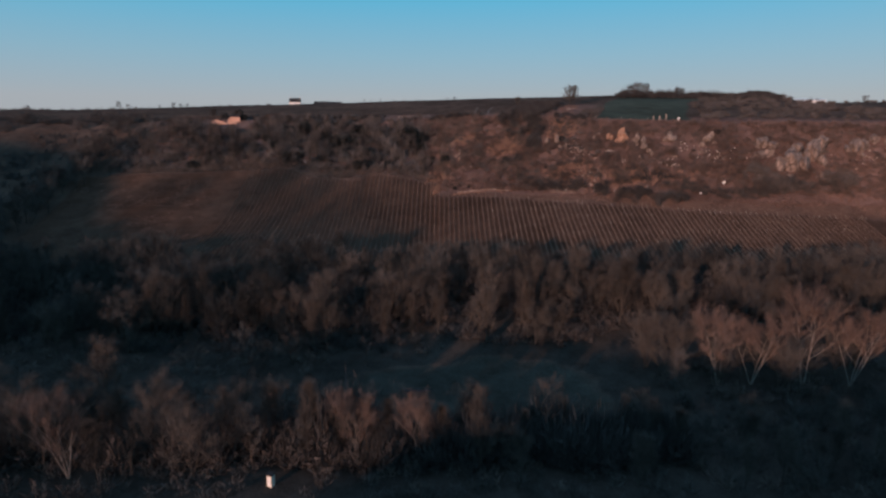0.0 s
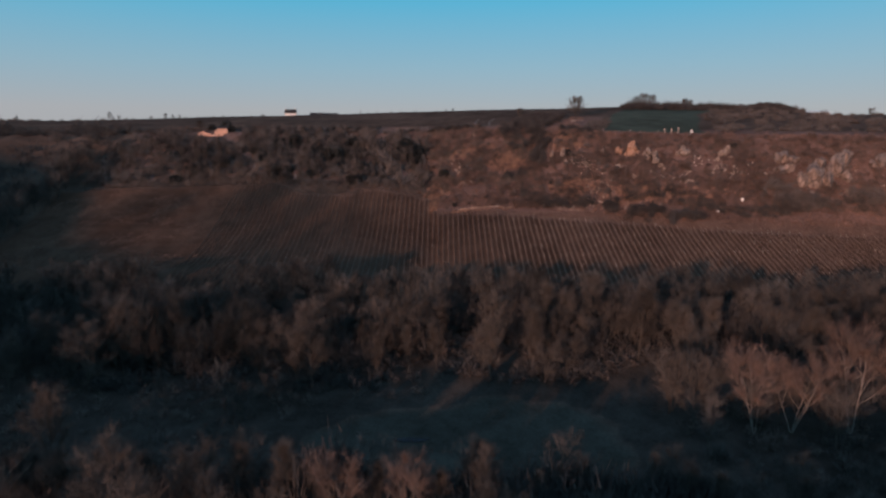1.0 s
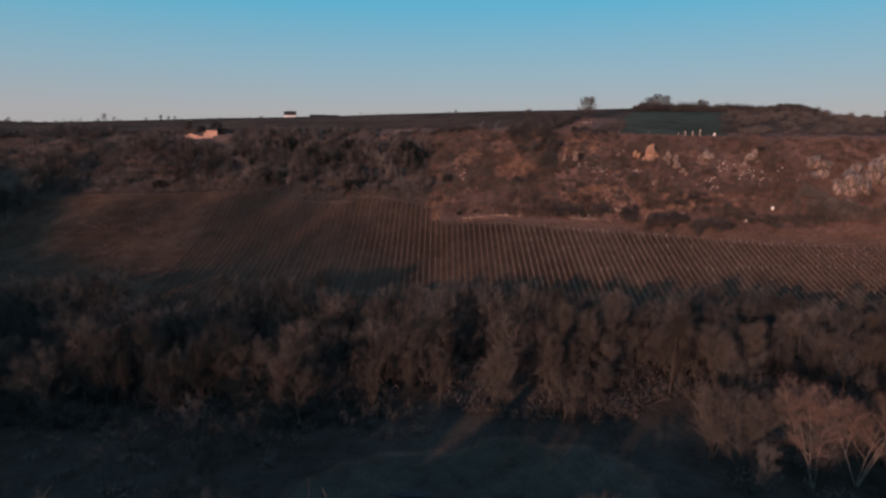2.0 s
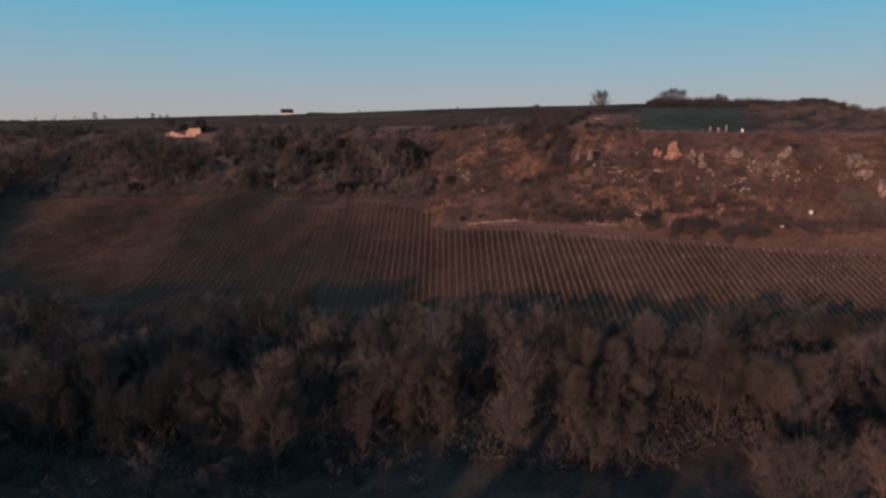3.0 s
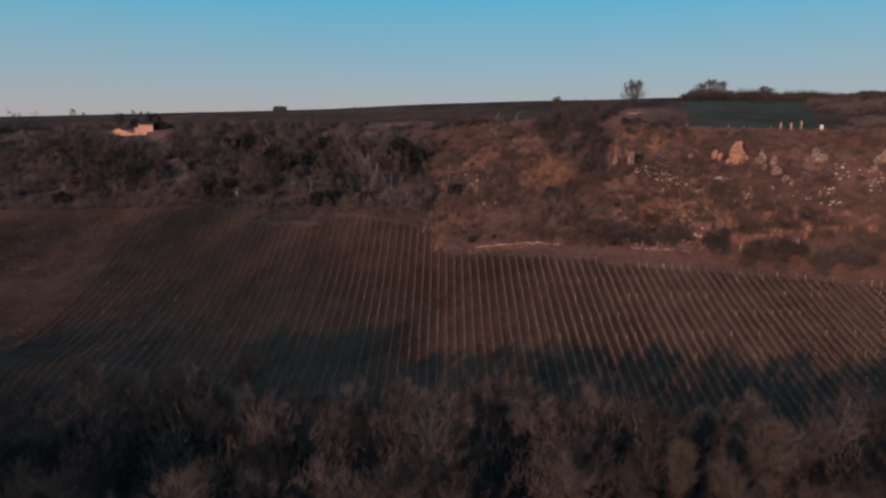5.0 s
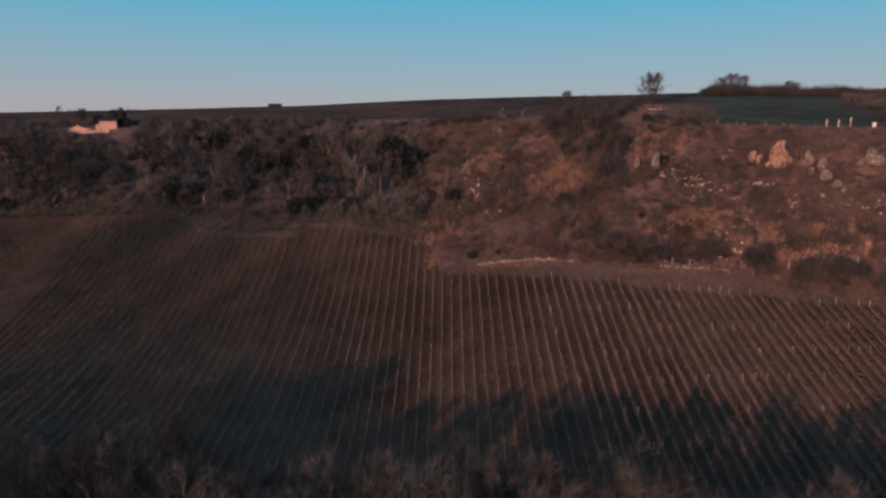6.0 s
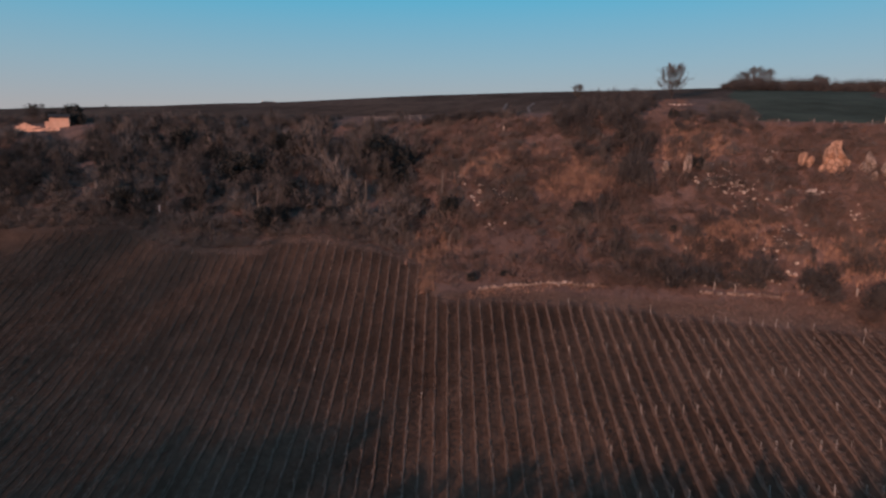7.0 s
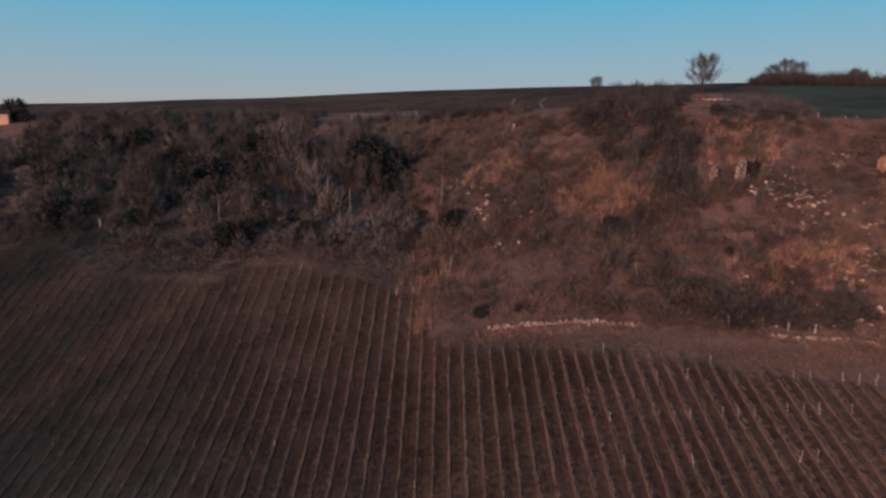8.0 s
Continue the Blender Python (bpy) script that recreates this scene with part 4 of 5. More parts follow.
VINE_POST = post_mesh()
POST_LINES = [214.2 - 5.5 * k for k in range(9)]
rng = random.Random(51)
row_x = -75.4
while row_x < 138:
    top = ramp(row_x, TOP_Y) - 0.8
    foot = wood_edge(row_x) + 5 + rng.uniform(-1, 1)
    s, strip = Soup(), Soup()
    y = foot
    while y < top:
        wide = (0.15 + 0.09 * rng.random()) * (1 - 0.35 * step(-8, -40, row_x)) * (1 - 0.75 * step(-44, -76, row_x)) * (0.55 if noise.noise((row_x * 0.05, y * 0.08, 61)) > 0.28 and row_x < 0 else 1)
        n = len(strip.v)
        for across, up in ((-wide, -0.1), (-wide * 0.5, 0.13), (wide * 0.5, 0.13), (wide, -0.1)):
            strip.v.append(Vector((row_x + across + rng.gauss(0, 0.04), y, height(row_x + across, y) + up + rng.gauss(0, 0.04))))
        if n:
            strip.f += [(n - 4 + i, n - 3 + i, n + 1 + i, n + i) for i in range(3)]
        z = height(row_x, y)
        lean = rng.gauss(0, 0.06)
        base = Vector((row_x + rng.gauss(0, 0.04), y, z - 0.05))
        head = base + Vector((lean, rng.gauss(0, 0.06), 0.55))
        s.tube([base, head], [0.03, 0.022], 3)
        s.tube([head + Vector((0, -0.5, 0.1)), head + Vector((rng.gauss(0, 0.04), 0.5, 0.1 + rng.gauss(0, 0.04)))], [0.035, 0.03], 3)
        for k in range(round(10 - 7 * step(-44, -76, row_x))):
            a = head + Vector((rng.gauss(0, 0.06), rng.uniform(-0.5, 0.5), rng.uniform(-0.2, 0.3)))
            s.sliver(a, Vector((rng.gauss(0, 0.12), rng.choice((-1, 1)), rng.uniform(-0.1, 0.45))).normalized(), rng.uniform(0.5, 0.95), 0.075, rng)
        for k in range(4):
            a = base + Vector((rng.gauss(0, 0.2), rng.uniform(-0.5, 0.5), 0.02))
            s.sliver(a, Vector((rng.gauss(0, 0.3), rng.gauss(0, 0.4), 1)).normalized(), rng.uniform(0.15, 0.4), 0.09, rng)
        y += 0.95
    row = new("vine_row")
    row.location = (row_x, foot, height(row_x, foot))
    vines = part("vines", s, CANE, row)
    vines.location = -row.location
    part("grass_strip", strip, MULCH, row, "strip of dry grass under the vines").location = -row.location
    tagged(row, "row of pruned bare vines tied along a post trellis", "vine row", "vineyard rows")
    lines = [(q, 0.04 + 0.4 * step(14, 24, row_x)) for q in POST_LINES if foot < q < top - 1]
    lines.append((top, 0.12 + 0.5 * step(34, 42, row_x)))
    for y, chance in lines:
        if rng.random() > chance:
            continue
        q = part("post", VINE_POST, POST, row)
        q.matrix_basis = Matrix.Translation(-row.location) @ pose(row_x, y, height(row_x, y), rng.gauss(0, 3), rng.gauss(0, 3), rng.uniform(0, 90)) @ Matrix.Diagonal((1, 1, rng.uniform(0.8, 1.0) * (0.62 + 0.38 * step(2, 16, row_x)), 1))
    row_x += 1.65


# ---- limestone: crags, boulders, scree and dry-stone walls ----
def boulder_mesh(seed, material, name="boulder"):
    rng = random.Random(seed)
    bm = bmesh.new()
    bmesh.ops.create_icosphere(bm, subdivisions=3, radius=1.0)
    cuts = [(any_way(rng), rng.uniform(0.45, 0.85)) for k in range(14)]
    for v in bm.verts:
        d = v.co.normalized()
        c = d * (1 + 0.3 * noise.noise(d * 1.3 + Vector((seed, 0, 0))) + 0.16 * noise.noise(d * 3.4 + Vector((0, seed, 0))))
        for way, far in cuts:
            over = c.dot(way) - far
            if over > 0:
                c = c - way * over * 0.97
        v.co = c + d * 0.09 * noise.noise(d * 9 + Vector((0, 0, seed)))
    me = bpy.data.meshes.new(name)
    bm.to_mesh(me)
    bm.free()
    me.materials.append(material)
    return me


def small_stone(seed, material):
    rng = random.Random(seed)
    bm = bmesh.new()
    bmesh.ops.create_icosphere(bm, subdivisions=1, radius=1.0)
    for v in bm.verts:
        v.co *= rng.uniform(0.75, 1.15)
    me = bpy.data.meshes.new("stone")
    bm.to_mesh(me)
    bm.free()
    me.materials.append(material)
    return me


CRAG_STONE = rock_material("weathered_crag", (0.10, 0.073, 0.060), (0.37, 0.268, 0.215), (0.05, 0.040, 0.035), 1.7, 0.1, 0.3)
CRAG_BLOCKS = [boulder_mesh(110 + k, CRAG_STONE) for k in range(5)]
OCHRE = [boulder_mesh(70 + k, rock_material("ochre_limestone", (0.25, 0.136, 0.087), (0.62, 0.355, 0.230), (0.13, 0.077, 0.053), 1.2, 0.05, 0.25)) for k in range(2)]
STONES = [small_stone(80 + k, RUBBLE) for k in range(5)]
PALE_ROCKS = [boulder_mesh(100 + k, rock_material("pale_limestone", (0.23, 0.158, 0.12), (0.66, 0.485, 0.38), (0.06, 0.045, 0.036))) for k in range(3)]
WALL_STONES = [small_stone(80 + k, varied("lichened_wall_stone", (0.20, 0.135, 0.10), (0.50, 0.345, 0.26), 2.0, 0.5, bump=0.6, depth=0.1, by_object=0.4)) for k in range(1, 4)]


def outcrop(x, y, pieces, label, moulds=CRAG_BLOCKS):
    """A thing of boulders: each piece is (dx, dy, up, half-widths x, y, z, turn)."""
    root = new("rock_outcrop")
    root.location = (x, y, height(x, y))
    for k, (dx, dy, up, a, c, e, turn) in enumerate(pieces):
        q = part("boulder", moulds[(k + int(abs(x) * 3)) % len(moulds)], None, root)
        q.matrix_basis = pose(dx, dy, height(x + dx, y + dy) - root.location.z + up, turn * 0.1, turn * 0.13, turn) @ Matrix.Diagonal((a, c, e, 1))
    return tagged(root, label, "rock", "rock outcrops")


PINNACLE = ((-0.4, 0, 1.4, 1.4, 1.2, 2.4, 12), (0.9, 0.1, 1.8, 1.4, 1.2, 2.6, 140), (0.2, -0.8, 0.5, 1.8, 1.1, 1.9, 200), (0.7, 0.4, 2.6, 1.2, 1.0, 1.8, 40), (-1.7, -0.5, 0.1, 0.8, 0.8, 1.2, 80), (2.0, -0.6, 0.1, 0.9, 0.8, 1.3, 50), (0.1, -0.6, 2.3, 0.8, 0.7, 1.2, 115))
outcrop(68.2, 239, PINNACLE, "tall ochre limestone pinnacle on the grassy scarp", OCHRE)
outcrop(63.7, 240, ((0, 0, 0.9, 1.0, 0.9, 1.9, 10), (1.1, -0.5, 0.6, 0.8, 0.7, 1.5, 70)), "small ochre limestone boulders in dry grass", OCHRE)
outcrop(59, 242.2, ((0, 0, 0.4, 0.9, 0.8, 1.0, 40), (0.3, 0.2, -0.4, 0.7, 0.7, 0.8, 120)), "single pale limestone boulder in dry grass", PALE_ROCKS)
outcrop(40.5, 243.2, ((0, 0, 1.1, 0.8, 0.7, 1.8, 15), (-0.3, -0.5, -0.2, 0.6, 0.6, 0.9, 90)), "narrow upright pale limestone tooth", PALE_ROCKS)
outcrop(44.3, 242.6, ((0, 0, 1.5, 1.0, 0.8, 2.4, 50), (0.3, 0.1, 2.8, 0.6, 0.5, 0.9, 10)), "leaning pale limestone tooth beside dark scrub", PALE_ROCKS)
outcrop(72.6, 237.2, ((0, 0, 0.4, 0.8, 0.7, 1.2, 0), (0.6, -0.5, 0, 0.6, 0.6, 0.7, 60)), "small pale limestone boulders", PALE_ROCKS)
outcrop(75.6, 234, ((0, 0, 0.8, 1.8, 1.2, 2.0, 30), (0.2, 1.9, 0.9, 1.3, 1.1, 2.1, 100), (-1.3, 3.8, 0.8, 1.1, 0.9, 1.9, 150), (1.5, -1.6, 0.4, 1.2, 1.0, 1.4, 10), (-2.2, 1.2, 0.3, 0.7, 0.6, 1.2, 60), (2.4, -2.8, 0.3, 0.9, 0.8, 1.1, 75)), "slanting ledge of pale limestone boulders", PALE_ROCKS)
outcrop(86, 236, ((0, 0, 0.7, 2.2, 1.4, 1.7, 0), (-2.0, 0.4, 0.3, 1.3, 1.0, 1.4, 70), (1.9, 0.3, 0.2, 1.2, 1.0, 1.2, 130), (0.3, 1.0, 1.6, 1.0, 0.8, 0.8, 20)), "broad pale limestone outcrop below the brow", PALE_ROCKS)
outcrop(98.5, 232.5, ((0, 0, 0.7, 2.0, 1.3, 2.0, 10), (1.8, 0.7, 1.0, 1.4, 1.1, 2.0, 60), (-1.9, -1.0, 0.1, 1.3, 1.0, 1.2, 110), (2.4, -1.0, -0.2, 1.1, 1.0, 1.0, 20)), "broken pale limestone outcrop in scrub", PALE_ROCKS)
def crag(x, y, wide, deep, tall, count, label, seed, moulds=CRAG_BLOCKS):
    """A jagged mass of upright blocks, highest in the middle of its back."""
    rng = random.Random(seed)
    pieces = []
    for k in range(count):
        u, v = rng.uniform(-1, 1), rng.uniform(-1, 1)
        core = max(0.25, 1 - 0.7 * u * u - 0.25 * abs(v))
        h = tall * core * rng.uniform(0.5, 1.0)
        r = tall * rng.uniform(0.2, 0.4)
        pieces.append((u * wide, v * deep, h * 0.32 + (v + 1) * 0.1 * tall - 0.1 * tall, r * rng.uniform(0.8, 1.3), r * rng.uniform(0.7, 1.1), h * 0.62, rng.uniform(0, 60)))
    return outcrop(x, y, pieces, label, moulds)


outcrop(125.5, 219.4, ((-1.5, 0.5, 3.2, 4.8, 2.8, 6.0, 12), (3.0, 0.2, 1.6, 3.0, 2.2, 4.4, 40), (-5.6, 0.4, 1.4, 2.4, 2.0, 3.6, 70), (0.8, 1.8, 6.0, 2.8, 2.0, 3.4, 25), (-3.0, -1.8, -0.2, 2.2, 1.4, 2.2, 100)), "great fissured limestone crag rising from the scarp", CRAG_BLOCKS)
outcrop(133.5, 222.5, ((0, 0.5, 4.0, 3.8, 2.6, 5.6, 33), (2.8, 1.0, 4.2, 2.6, 2.0, 4.2, 75), (-2.8, 0.2, 2.0, 2.0, 1.8, 3.6, 10), (1.8, -1.6, 0.8, 2.2, 1.6, 3.0, 120)), "broad fissured limestone crag with a split top", CRAG_BLOCKS)
crag(118, 226.5, 3.2, 2.2, 7.0, 8, "narrow pitted limestone rib beside the crag", 93, CRAG_BLOCKS)
crag(112.8, 224, 1.6, 1.2, 2.6, 5, "small pitted limestone blocks in dark scrub", 90, CRAG_BLOCKS)
crag(133.5, 215.8, 3.0, 1.2, 2.8, 7, "low limestone blocks at the foot of the crag", 94, CRAG_BLOCKS)
outcrop(148.5, 223.5, ((0, 0, 1.8, 3.0, 2.2, 3.8, 15), (3.2, 0.6, 1.4, 2.4, 1.8, 3.2, 60), (-2.6, 0.2, 0.6, 1.8, 1.6, 2.4, 95), (1.2, -1.6, -0.2, 1.6, 1.2, 1.8, 130)), "pale fissured limestone crag below the brow", CRAG_BLOCKS)
crag(157.5, 224.5, 4.2, 2.0, 5.4, 8, "pale jagged limestone crag below the brow", 96, CRAG_BLOCKS)
crag(150.5, 218.6, 2.4, 1.2, 1.8, 7, "small tumbled limestone blocks in dry grass", 97, CRAG_BLOCKS)
rng = random.Random(98)
mass("crag_thorns", [(x + rng.gauss(0, 0.5) * w, y + rng.gauss(0, 0.3) * w, rng.uniform(1.2, 2.2), rng.uniform(0.8, 1.3)) for x, y, w, n in ((114, 216.5, 4.5, 22), (120, 213.5, 4, 16), (137, 215, 4, 16), (141, 213, 3.5, 12), (110, 219, 4, 12)) for k in range(n)],
     TWIG_DARK, "dark bare thorns round the foot of the crag")
mass("crag_ivy", [(x, y, rng.uniform(0.5, 1.1), rng.uniform(0.6, 1.1)) for x, y in scatter(rng, 110, (112, 166, 212, 234), lambda x, y: on_scarp(x, y, 0.2, 0.95))], SCRUB, "dark scrub growing between the crags")


def stone_heap(x, y, count, wide, deep, size, label, rng, name="scree"):
    root = new(name)
    root.location = (x, y, height(x, y))
    for k in range(count):
        dx, dy = rng.gauss(0, wide), rng.gauss(0, deep)
        r = size * rng.uniform(0.5, 1.5)
        q = part("stone", STONES[rng.randrange(5)], None, root)
        q.matrix_basis = pose(dx, dy, height(x + dx, y + dy) - root.location.z + r * 0.8, rng.uniform(0, 60), 0, rng.uniform(0, 360)) @ Matrix.Diagonal((r * rng.uniform(0.8, 1.5), r, r * rng.uniform(0.5, 0.9), 1))
    return tagged(root, label, "stones", "scree patches")


rng = random.Random(61)
for x, y, n, w, d in ((50, 239.4, 22, 2.0, 1.6), (46.3, 239.2, 10, 1.2, 0.8), (52, 236.5, 14, 1.3, 1.0), (62.4, 234.2, 9, 0.8, 0.6), (84, 228, 9, 1.3, 0.8), (85, 225.6, 6, 0.8, 0.6), (95.5, 229, 12, 1.5, 0.9), (99.2, 226.4, 10, 1.2, 0.9), (53, 234, 6, 1.2, 0.7)) + (
                      (7.5, 248.6, 12, 1.6, 1.3), (10.4, 245.6, 10, 1.4, 1.4), (2.2, 256, 6, 1.4, 1), (8, 238.3, 4, 0.8, 0.6), (43.3, 227.2, 6, 1.6, 0.8), (55, 227.5, 10, 1.8, 0.9), (67.4, 228.8, 8, 1.5, 0.8), (152, 221, 16, 3.2, 1.4), (116, 218, 8, 2, 1.2), (110, 226, 8, 2.5, 1.2),
                      (60, 244.5, 6, 1.2, 0.8), (76, 229.5, 8, 1.5, 1), (90, 233, 8, 1.6, 1), (54.9, 227.4, 12, 2.4, 1.0), (51.1, 222.5, 12, 3.5, 0.6), (45, 221.3, 10, 2.6, 0.5), (58, 232, 7, 2, 1), (14, 267.5, 4, 0.6, 0.5), (-41, 262, 3, 0.4, 0.4)):
    stone_heap(x, y, int(n * 1.9), w * 1.25, d * 1.25, 0.25, "scattered pale limestone scree in scrub", rng)


def dry_wall(x0, y0, x1, y1, courses, label, rng, gaps=0.0):
    root = new("dry_stone_wall")
    root.location = (x0, y0, height(x0, y0))
    length = math.hypot(x1 - x0, y1 - y0)
    turn = math.degrees(math.atan2(y1 - y0, x1 - x0))
    for c in range(courses):
        u = rng.uniform(0, 0.3)
        while u < length:
            w = rng.uniform(0.22, 0.5)
            if rng.random() > gaps and (c < courses - 1 or rng.random() > 0.35):
                f = (u + w / 2) / length
                x, y = x0 + (x1 - x0) * f, y0 + (y1 - y0) * f
                q = part("stone", WALL_STONES[rng.randrange(3)], None, root)
                q.matrix_basis = pose(x - x0 + rng.gauss(0, 0.06), y - y0 + rng.gauss(0, 0.09) + c * 0.08, height(x, y) - root.location.z + 0.14 + c * 0.24, rng.uniform(-8, 8), rng.uniform(-8, 8), turn + rng.uniform(-12, 12)) @ Matrix.Diagonal((w * 0.62, 0.27, 0.2, 1))
            u += w
    return tagged(root, label, "stone wall")


dry_wall(5.3, 224.2, 24.4, 223.2, 2, "low pale dry-stone terrace wall above the vineyard", rng, 0.14)
dry_wall(38, 219.4, 50.5, 218.4, 2, "tumbled line of pale stones beside the track", rng, 0.35)
stone_heap(18.2, 223.4, 12, 0.8, 0.3, 0.2, "heap of pale stones against the terrace wall", rng, "stone_heap")
stone_heap(57.5, 285, 12, 1.6, 0.6, 0.26, "pale stone heap beside a path on the plateau", rng, "stone_heap")


# ---- posts, pillars and boxes ----
def stake(x, y, tall, half, label, material=POST, group="stakes"):
    s = Soup()
    s.tube([Vector((0, 0, -0.3)), Vector((0.02, 0, tall * 0.6)), Vector((0, 0, tall)), Vector((0, 0, tall + 0.03))], [half, half, half * 0.92, half * 0.4], 6)
    ob = new("stake", s.mesh("stake", material))
    ob.matrix_world = pose(x, y, height(x, y), 2, -2, x * 9)
    return tagged(ob, label, "post", group)


for x, y in ((38.2, 220.8), (41.2, 220.6), (44.2, 220.2), (54, 219.4), (57, 218.2), (61, 217.6), (66, 216.5), (72, 215.8), (34.5, 221.6)):
    stake(x, y, 1.3, 0.08, "weathered wooden stake beside the track")
for k in range(7):
    stake(62 + k * 3.1 + math.sin(k * 2.2), ramp(62 + k * 3.1, BROW_Y) + 1.2, 0.4 + 0.35 * (k % 3 == 0), 0.05, "weathered fence stake at the edge of the green field")
stake(-54.9, 246.3, 1.5, 0.08, "white-painted marker post at the foot of the thicket", WHITE)
stake(12.8, 266.9, 1.2, 0.2, "pale marker stone on the scarp", RUBBLE)


def dead_trunk(x, y, tall, half, lean, forked, label):
    """A bare bleached stem, some with one broken side limb."""
    root = new("dead_trunk")
    root.matrix_world = pose(x, y, height(x, y), 0, lean, x * 13)
    s = Soup()
    s.tube([Vector((0, 0, -0.4)), Vector((0.05, 0, tall * 0.4)), Vector((-0.06, 0.04, tall * 0.75)), Vector((0.02, 0, tall))], [half * 1.3, half, half * 0.8, half * 0.35], 6)
    part("stem", s, BARK_PALE, root, smooth=True)
    if forked:
        s = Soup()
        s.tube([Vector((0.02, 0, tall * 0.5)), Vector((0.7, 0.05, tall * 0.72)), Vector((1.5, 0.1, tall * 0.74))], [half * 0.8, half * 0.6, half * 0.3], 5)
        part("limb", s, BARK_PALE, root, smooth=True)
    return tagged(root, label, "dead tree", "dead trunks")


for x, y, tall, half, lean, forked in ((-11.5, 249.5, 2.8, 0.13, 18, True), (-19.3, 250.5, 7.0, 0.12, -3, False), (-15.6, 251, 5.4, 0.11, 2, False), (-0.8, 250, 5.5, 0.1, 5, False), (0.4, 235.5, 3.6, 0.08, 12, False), (-36, 247, 4.8, 0.1, 2, False), (25.5, 229, 3.2, 0.08, -6, False)):
    dead_trunk(x, y, tall, half, lean, forked, "bleached dead trunk with a broken side limb" if forked else "slender bleached bare stem among scrub")


def stone_pillar(x, y, tall, lean):
    root = new("stone_pillar")
    root.matrix_world = pose(x, y, height(x, y) - 0.1, lean, 0, 12)
    for name, z, r, h in (("base", 0, 0.2, 0.5), ("shaft", 0.5, 0.12, tall - 1.3), ("capital", tall - 0.8, 0.22, 0.3), ("cap", tall - 0.5, 0.15, 0.5)):
        s = Soup()
        s.tube([Vector((0, 0, z)), Vector((0, 0, z + 0.04)), Vector((0, 0, z + h - 0.04)), Vector((0, 0, z + h)), Vector((0, 0, z + h + 0.002))], [r * 0.9, r, r, r * 0.9, 0.01], 8)
        part(name, s, RUBBLE, root)
    return tagged(root, "weathered pale stone pillar at the plateau edge", "pillar", "stone pillars")


for x, y, tall, lean in ((83.2, 248.0, 1.75, 1), (85.6, 247.6, 1.65, -2), (88.0, 247.4, 2.2, 2)):
    stone_pillar(x, y, tall, lean)


def white_box(x, y, wide, tall, label):
    root = new("storage_box")
    root.matrix_world = pose(x, y, height(x, y), 0, 0, -18)
    s, k, f = Soup(), Soup(), Soup()
    s.box((-wide / 2, -wide * 0.4, 0), (wide / 2, wide * 0.4, tall))
    k.box((-wide * 0.54, -wide * 0.45, tall), (wide * 0.54, wide * 0.45, tall + 0.07))
    f.box((-wide * 0.45, -wide * 0.35, -0.3), (wide * 0.45, wide * 0.35, 0.0))
    part("body", s, WHITE, root)
    part("lid", k, WHITE, root)
    part("foot", f, POST, root)
    return tagged(root, label, "box", "white boxes")


white_box(99.4, 217.2, 0.8, 0.85, "white painted storage box on the scarp")
white_box(90, 213.8, 0.7, 0.5, "small white box beside the track")
white_box(92.8, 246.8, 0.6, 0.9, "small white box at the plateau edge")


# ---- rail fence on the brow ----
OLD_RAIL = varied("grey_rail_wood", (0.22, 0.18, 0.15), (0.42, 0.345, 0.29), 6, 1, bump=0.3, depth=0.01)


def rail_fence(x0, y0, x1, y1, n):
    root = new("rail_fence")
    root.location = (x0, y0, height(x0, y0))
    for k in range(n):
        f = k / (n - 1)
        x, y = x0 + (x1 - x0) * f, y0 + (y1 - y0) * f
        s = Soup()
        s.tube([Vector((0, 0, -0.3)), Vector((0, 0, 1.3)), Vector((0, 0, 1.32))], [0.07, 0.06, 0.03], 6)
        part("post", s, OLD_RAIL, root).location = Vector((x, y, height(x, y))) - root.location
        if k < n - 1:
            f2 = (k + 1) / (n - 1)
            x2, y2 = x0 + (x1 - x0) * f2, y0 + (y1 - y0) * f2
            for up in (0.6, 1.12):
                s = Soup()
                s.tube([Vector((x, y - 0.1, height(x, y) + up)) - root.location, Vector((x2, y2 - 0.1, height(x2, y2) + up)) - root.location], [0.04, 0.04], 5)
                part("rail", s, OLD_RAIL, root)
    return tagged(root, "weathered wooden rail fence along the brow", "fence")


rail_fence(-20, 283.6, -6, 282.8, 6)


# ---- buildings ----
def gable_roof(s, wide, deep, eaves, ridge, over=0.25):
    """A roof of two sloping slabs along x."""
    for side in (-1, 1):
        i = len(s.v)
        for up in (0.0, 0.14):
            for x, y, z in ((-wide / 2 - over, side * (deep / 2 + over), eaves - 0.1), (wide / 2 + over, side * (deep / 2 + over), eaves - 0.1), (wide / 2 + over, 0, ridge), (-wide / 2 - over, 0, ridge)):
                s.v.append(Vector((x, y, z + up)))
        s.f += [(i, i + 1, i + 2, i + 3), (i + 4, i + 5, i + 6, i + 7), (i, i + 1, i + 5, i + 4), (i + 1, i + 2, i + 6, i + 5), (i + 2, i + 3, i + 7, i + 6), (i + 3, i, i + 4, i + 7)]


def gable_walls(s, wide, deep, eaves, ridge):
    i = len(s.v)
    for x in (-wide / 2, wide / 2):
        s.v += [Vector((x, -deep / 2, -1)), Vector((x, deep / 2, -1)), Vector((x, deep / 2, eaves)), Vector((x, 0, ridge)), Vector((x, -deep / 2, eaves))]
    s.f += [(i, i + 4, i + 3, i + 2, i + 1), (i + 5, i + 6, i + 7, i + 8, i + 9), (i, i + 5, i + 9, i + 4), (i + 1, i + 2, i + 7, i + 6)]


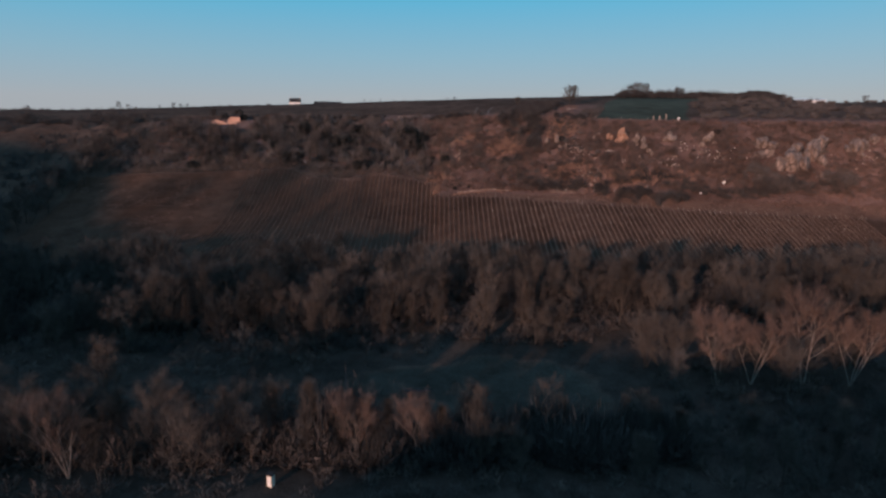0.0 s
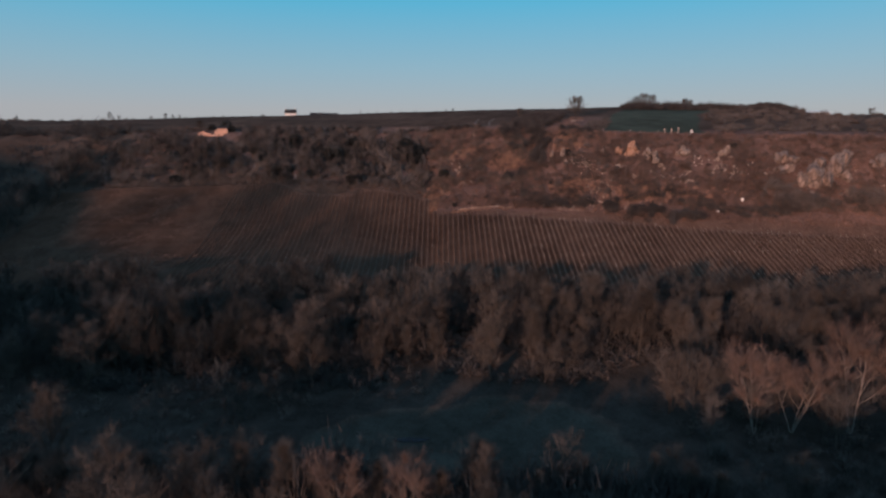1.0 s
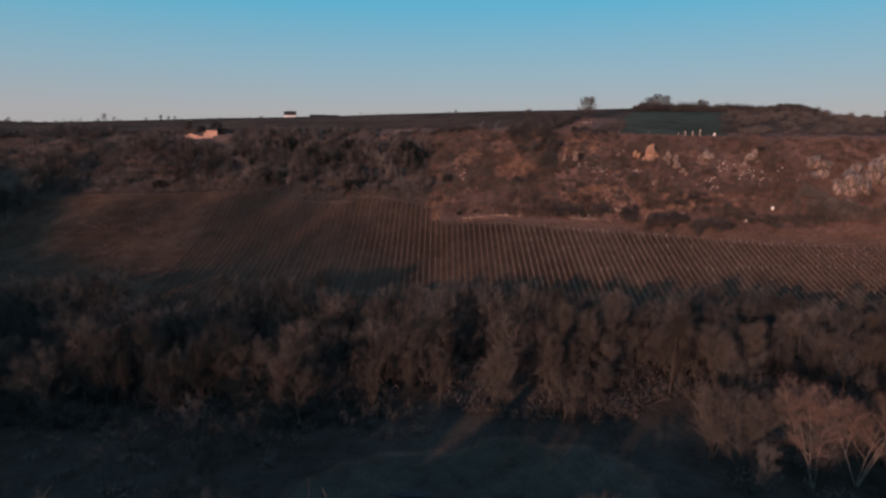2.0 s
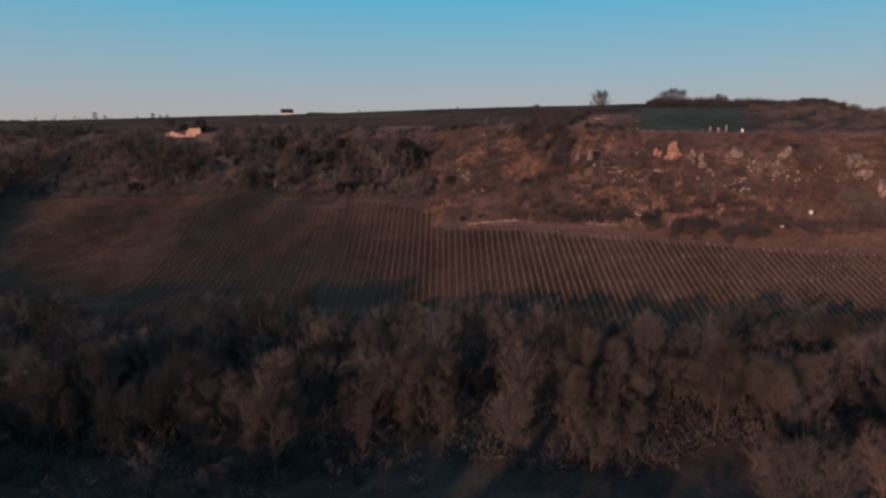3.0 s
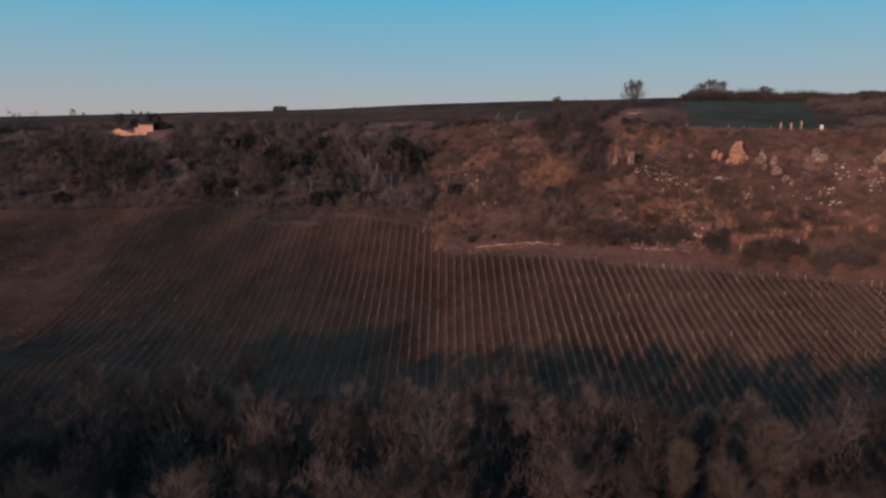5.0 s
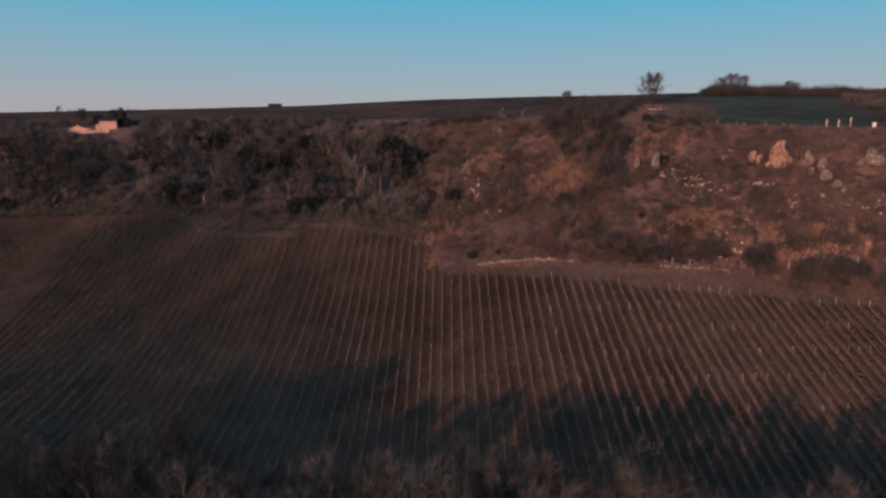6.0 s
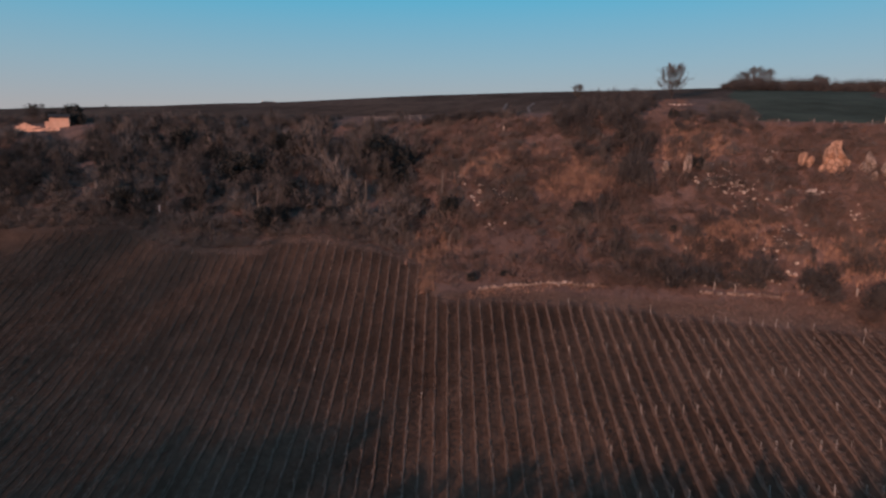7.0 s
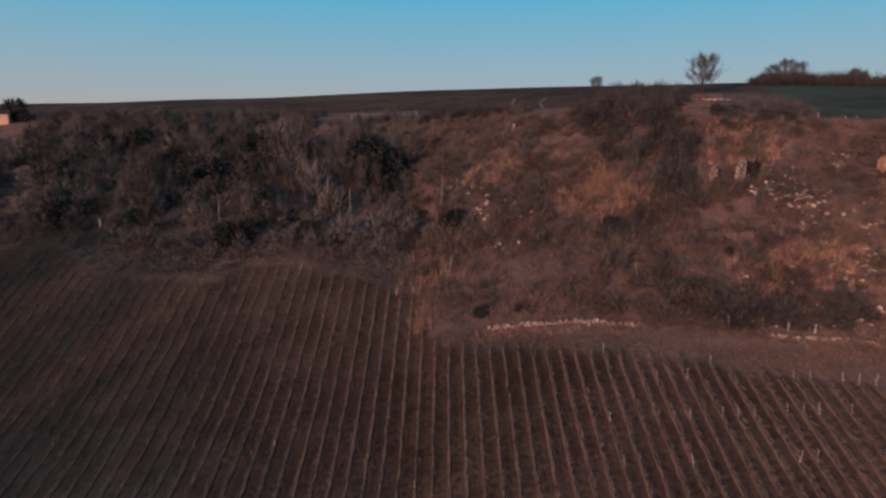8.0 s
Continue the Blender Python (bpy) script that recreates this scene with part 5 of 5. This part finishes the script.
def building(name, x, y, turn, wide, deep, eaves, ridge, wall, roof, label, windows=(), chimneys=(), door=None):
    root = new(name)
    root.matrix_world = pose(x, y, height(x, y), 0, 0, turn)
    s = Soup()
    gable_walls(s, wide, deep, eaves, ridge)
    part("wall", s, wall, root)
    s = Soup()
    gable_roof(s, wide, deep, eaves, ridge)
    roofing = part("roof", s, roof, root)
    for cx in chimneys:
        s = Soup()
        s.box((cx - 0.4, -0.3, ridge - 0.8), (cx + 0.4, 0.3, ridge + 1.1))
        part("chimney", s, wall, roofing)
    for wx, wz in windows:
        s = Soup()
        s.box((wx - 0.55, -deep / 2 - 0.06, wz), (wx + 0.55, -deep / 2 + 0.05, wz + 1.3))
        frame_ob = part("window", s, WHITE, root)
        s = Soup()
        s.box((wx - 0.45, -deep / 2 - 0.075, wz + 0.1), (wx + 0.45, -deep / 2 - 0.05, wz + 1.2))
        part("pane", s, GLASS_DARK, frame_ob)
    if door is not None:
        s = Soup()
        s.box((door - 0.5, -deep / 2 - 0.07, 0), (door + 0.5, -deep / 2 + 0.05, 2.05))
        part("door", s, SLATE, root)
    return tagged(root, label, "building")


building("farmhouse", -176, 750, 8, 13, 9, 5.0, 9.6, WHITE, SLATE, "white rendered farmhouse with a dark slate roof", ((-4, 1.2), (0, 1.2), (4, 1.2)), (-5.6, 5.6), 2.0)
building("barn", -146, 756, 4, 17, 9, 2.6, 5.4, SLATE, SLATE, "long low dark barn beside the farmhouse")
building("barn", -130, 760, 4, 14, 9, 2.4, 5.0, SLATE, SLATE, "low dark barn on the skyline")
building("white_shed", 405, 700, -6, 32, 14, 2.4, 4.2, WHITE, WHITE, "long low white shed on the plateau")

# the ochre stone ruin on its terrace
hut = building("stone_hut", -92.8, 279.6, 22, 4.1, 2.4, 2.0, 2.65, ORANGE_STONE, SLATE, "ochre stone hut with a low dark slate roof")
s = Soup()
s.box((-3.0, -1.25, -0.5), (-2.04, 0.6, 1.0))
part("buttress", s, ORANGE_STONE, hut)


def block_wall(name, x, y, turn, pieces, label, category):
    """A weathered wall of separate blocks: each piece is (from, width, height)."""
    root = new(name)
    root.matrix_world = pose(x, y, height(x, y), 0, 0, turn)
    for k, (a, w, h) in enumerate(pieces):
        s = Soup()
        off = 0.08 * math.sin(k * 2.3)
        s.box((a, -0.3 + off, -1.0), (a + w - 0.04, 0.34 + off, h))
        part("block", s, ORANGE_STONE, root)
    return tagged(root, label, category)


block_wall("terrace_wall", -96.6, 276.2, 8, [(-5.4 + k * 0.82, 0.82, 0.5 + 0.12 * math.sin(k * 1.7) + 0.01 * k) for k in range(13)], "ochre stone terrace wall below the hut", "stone wall")
block_wall("ruined_wall", -100.6, 278.4, 14, ((-2.0, 0.9, 0.5), (-1.1, 0.8, 1.0), (-0.3, 0.7, 1.35), (0.4, 0.8, 0.95), (1.2, 1.0, 0.6), (2.2, 1.1, 0.4)), "broken ochre wall of a ruin beside the hut", "ruin")

# the pale kiosk on the valley floor
CREAM = varied("cream_render", (0.50, 0.41, 0.32), (0.70, 0.59, 0.47), 2, 0.6, bump=0.2, depth=0.01)
kiosk = new("kiosk")
kiosk.matrix_world = pose(-26.3, 84.8, height(-26.3, 84.8), 0, 0, -24)
s, k, f = Soup(), Soup(), Soup()
s.box((-0.45, -0.4, -0.1), (0.45, 0.4, 1.9))
k.box((-0.56, -0.51, 1.9), (0.56, 0.51, 2.06))
f.box((-0.3, -0.45, 0.15), (0.3, -0.4, 1.7))
part("body", s, CREAM, kiosk)
part("cap", k, SLATE, kiosk)
part("door", f, WHITE, kiosk)
tagged(kiosk, "small cream rendered kiosk with a flat dark cap", "kiosk")


# ---- pool in the meadow and farm tracks on the plateau ----
def draped(name, line, half, material, label, category, lift=0.05):
    s = Soup()
    pts = []
    for (x0, y0), (x1, y1) in zip(line, line[1:]):
        n = max(2, int(math.hypot(x1 - x0, y1 - y0) / 1.0))
        pts += [(x0 + (x1 - x0) * i / n, y0 + (y1 - y0) * i / n) for i in range(n)]
    pts.append(line[-1])
    for i, (x, y) in enumerate(pts):
        x2, y2 = pts[min(i + 1, len(pts) - 1)]
        x1, y1 = pts[max(i - 1, 0)]
        d = Vector((x2 - x1, y2 - y1, 0)).normalized()
        w = half * (1 + 0.25 * noise.noise((x * 0.4, y * 0.4, 3)))
        for side in (-1, 1):
            px, py = x - d.y * w * side, y + d.x * w * side
            s.v.append(Vector((px, py, height(px, py) + lift)))
        if i:
            s.f.append((2 * i - 2, 2 * i, 2 * i + 1, 2 * i - 1))
    return tagged(new(name, s.mesh(name, material, True)), label, category, kind="structure")


PALE_EARTH = varied("pale_earth", (0.08, 0.056, 0.043), (0.17, 0.115, 0.088), 1.5, 0.2, bump=0.4, depth=0.05)
draped("track", [(14.5, 284), (15, 292), (17, 304)], 0.4, PALE_EARTH, "pale earth farm track on the plateau", "track", 0.12)
draped("track", [(20, 279), (21, 290), (24, 300)], 0.4, PALE_EARTH, "pale earth farm track on the plateau", "track", 0.12)

pool = Soup()
ring = []
for k in range(28):
    a = 2 * math.pi * k / 28
    ring.append(Vector((-5.5 + math.cos(a) * 3.2 * (1 + 0.2 * math.sin(3 * a)), 118.6 + math.sin(a) * 0.8, 0)))
level = max(height(q.x, q.y) for q in ring) + 0.03
pool.v = [Vector((q.x, q.y, level)) for q in ring]
pool.f = [tuple(range(28))]
tagged(new("pool", pool.mesh("pool", WATER)), "dark puddle of standing water in the meadow", "water", kind="structure")
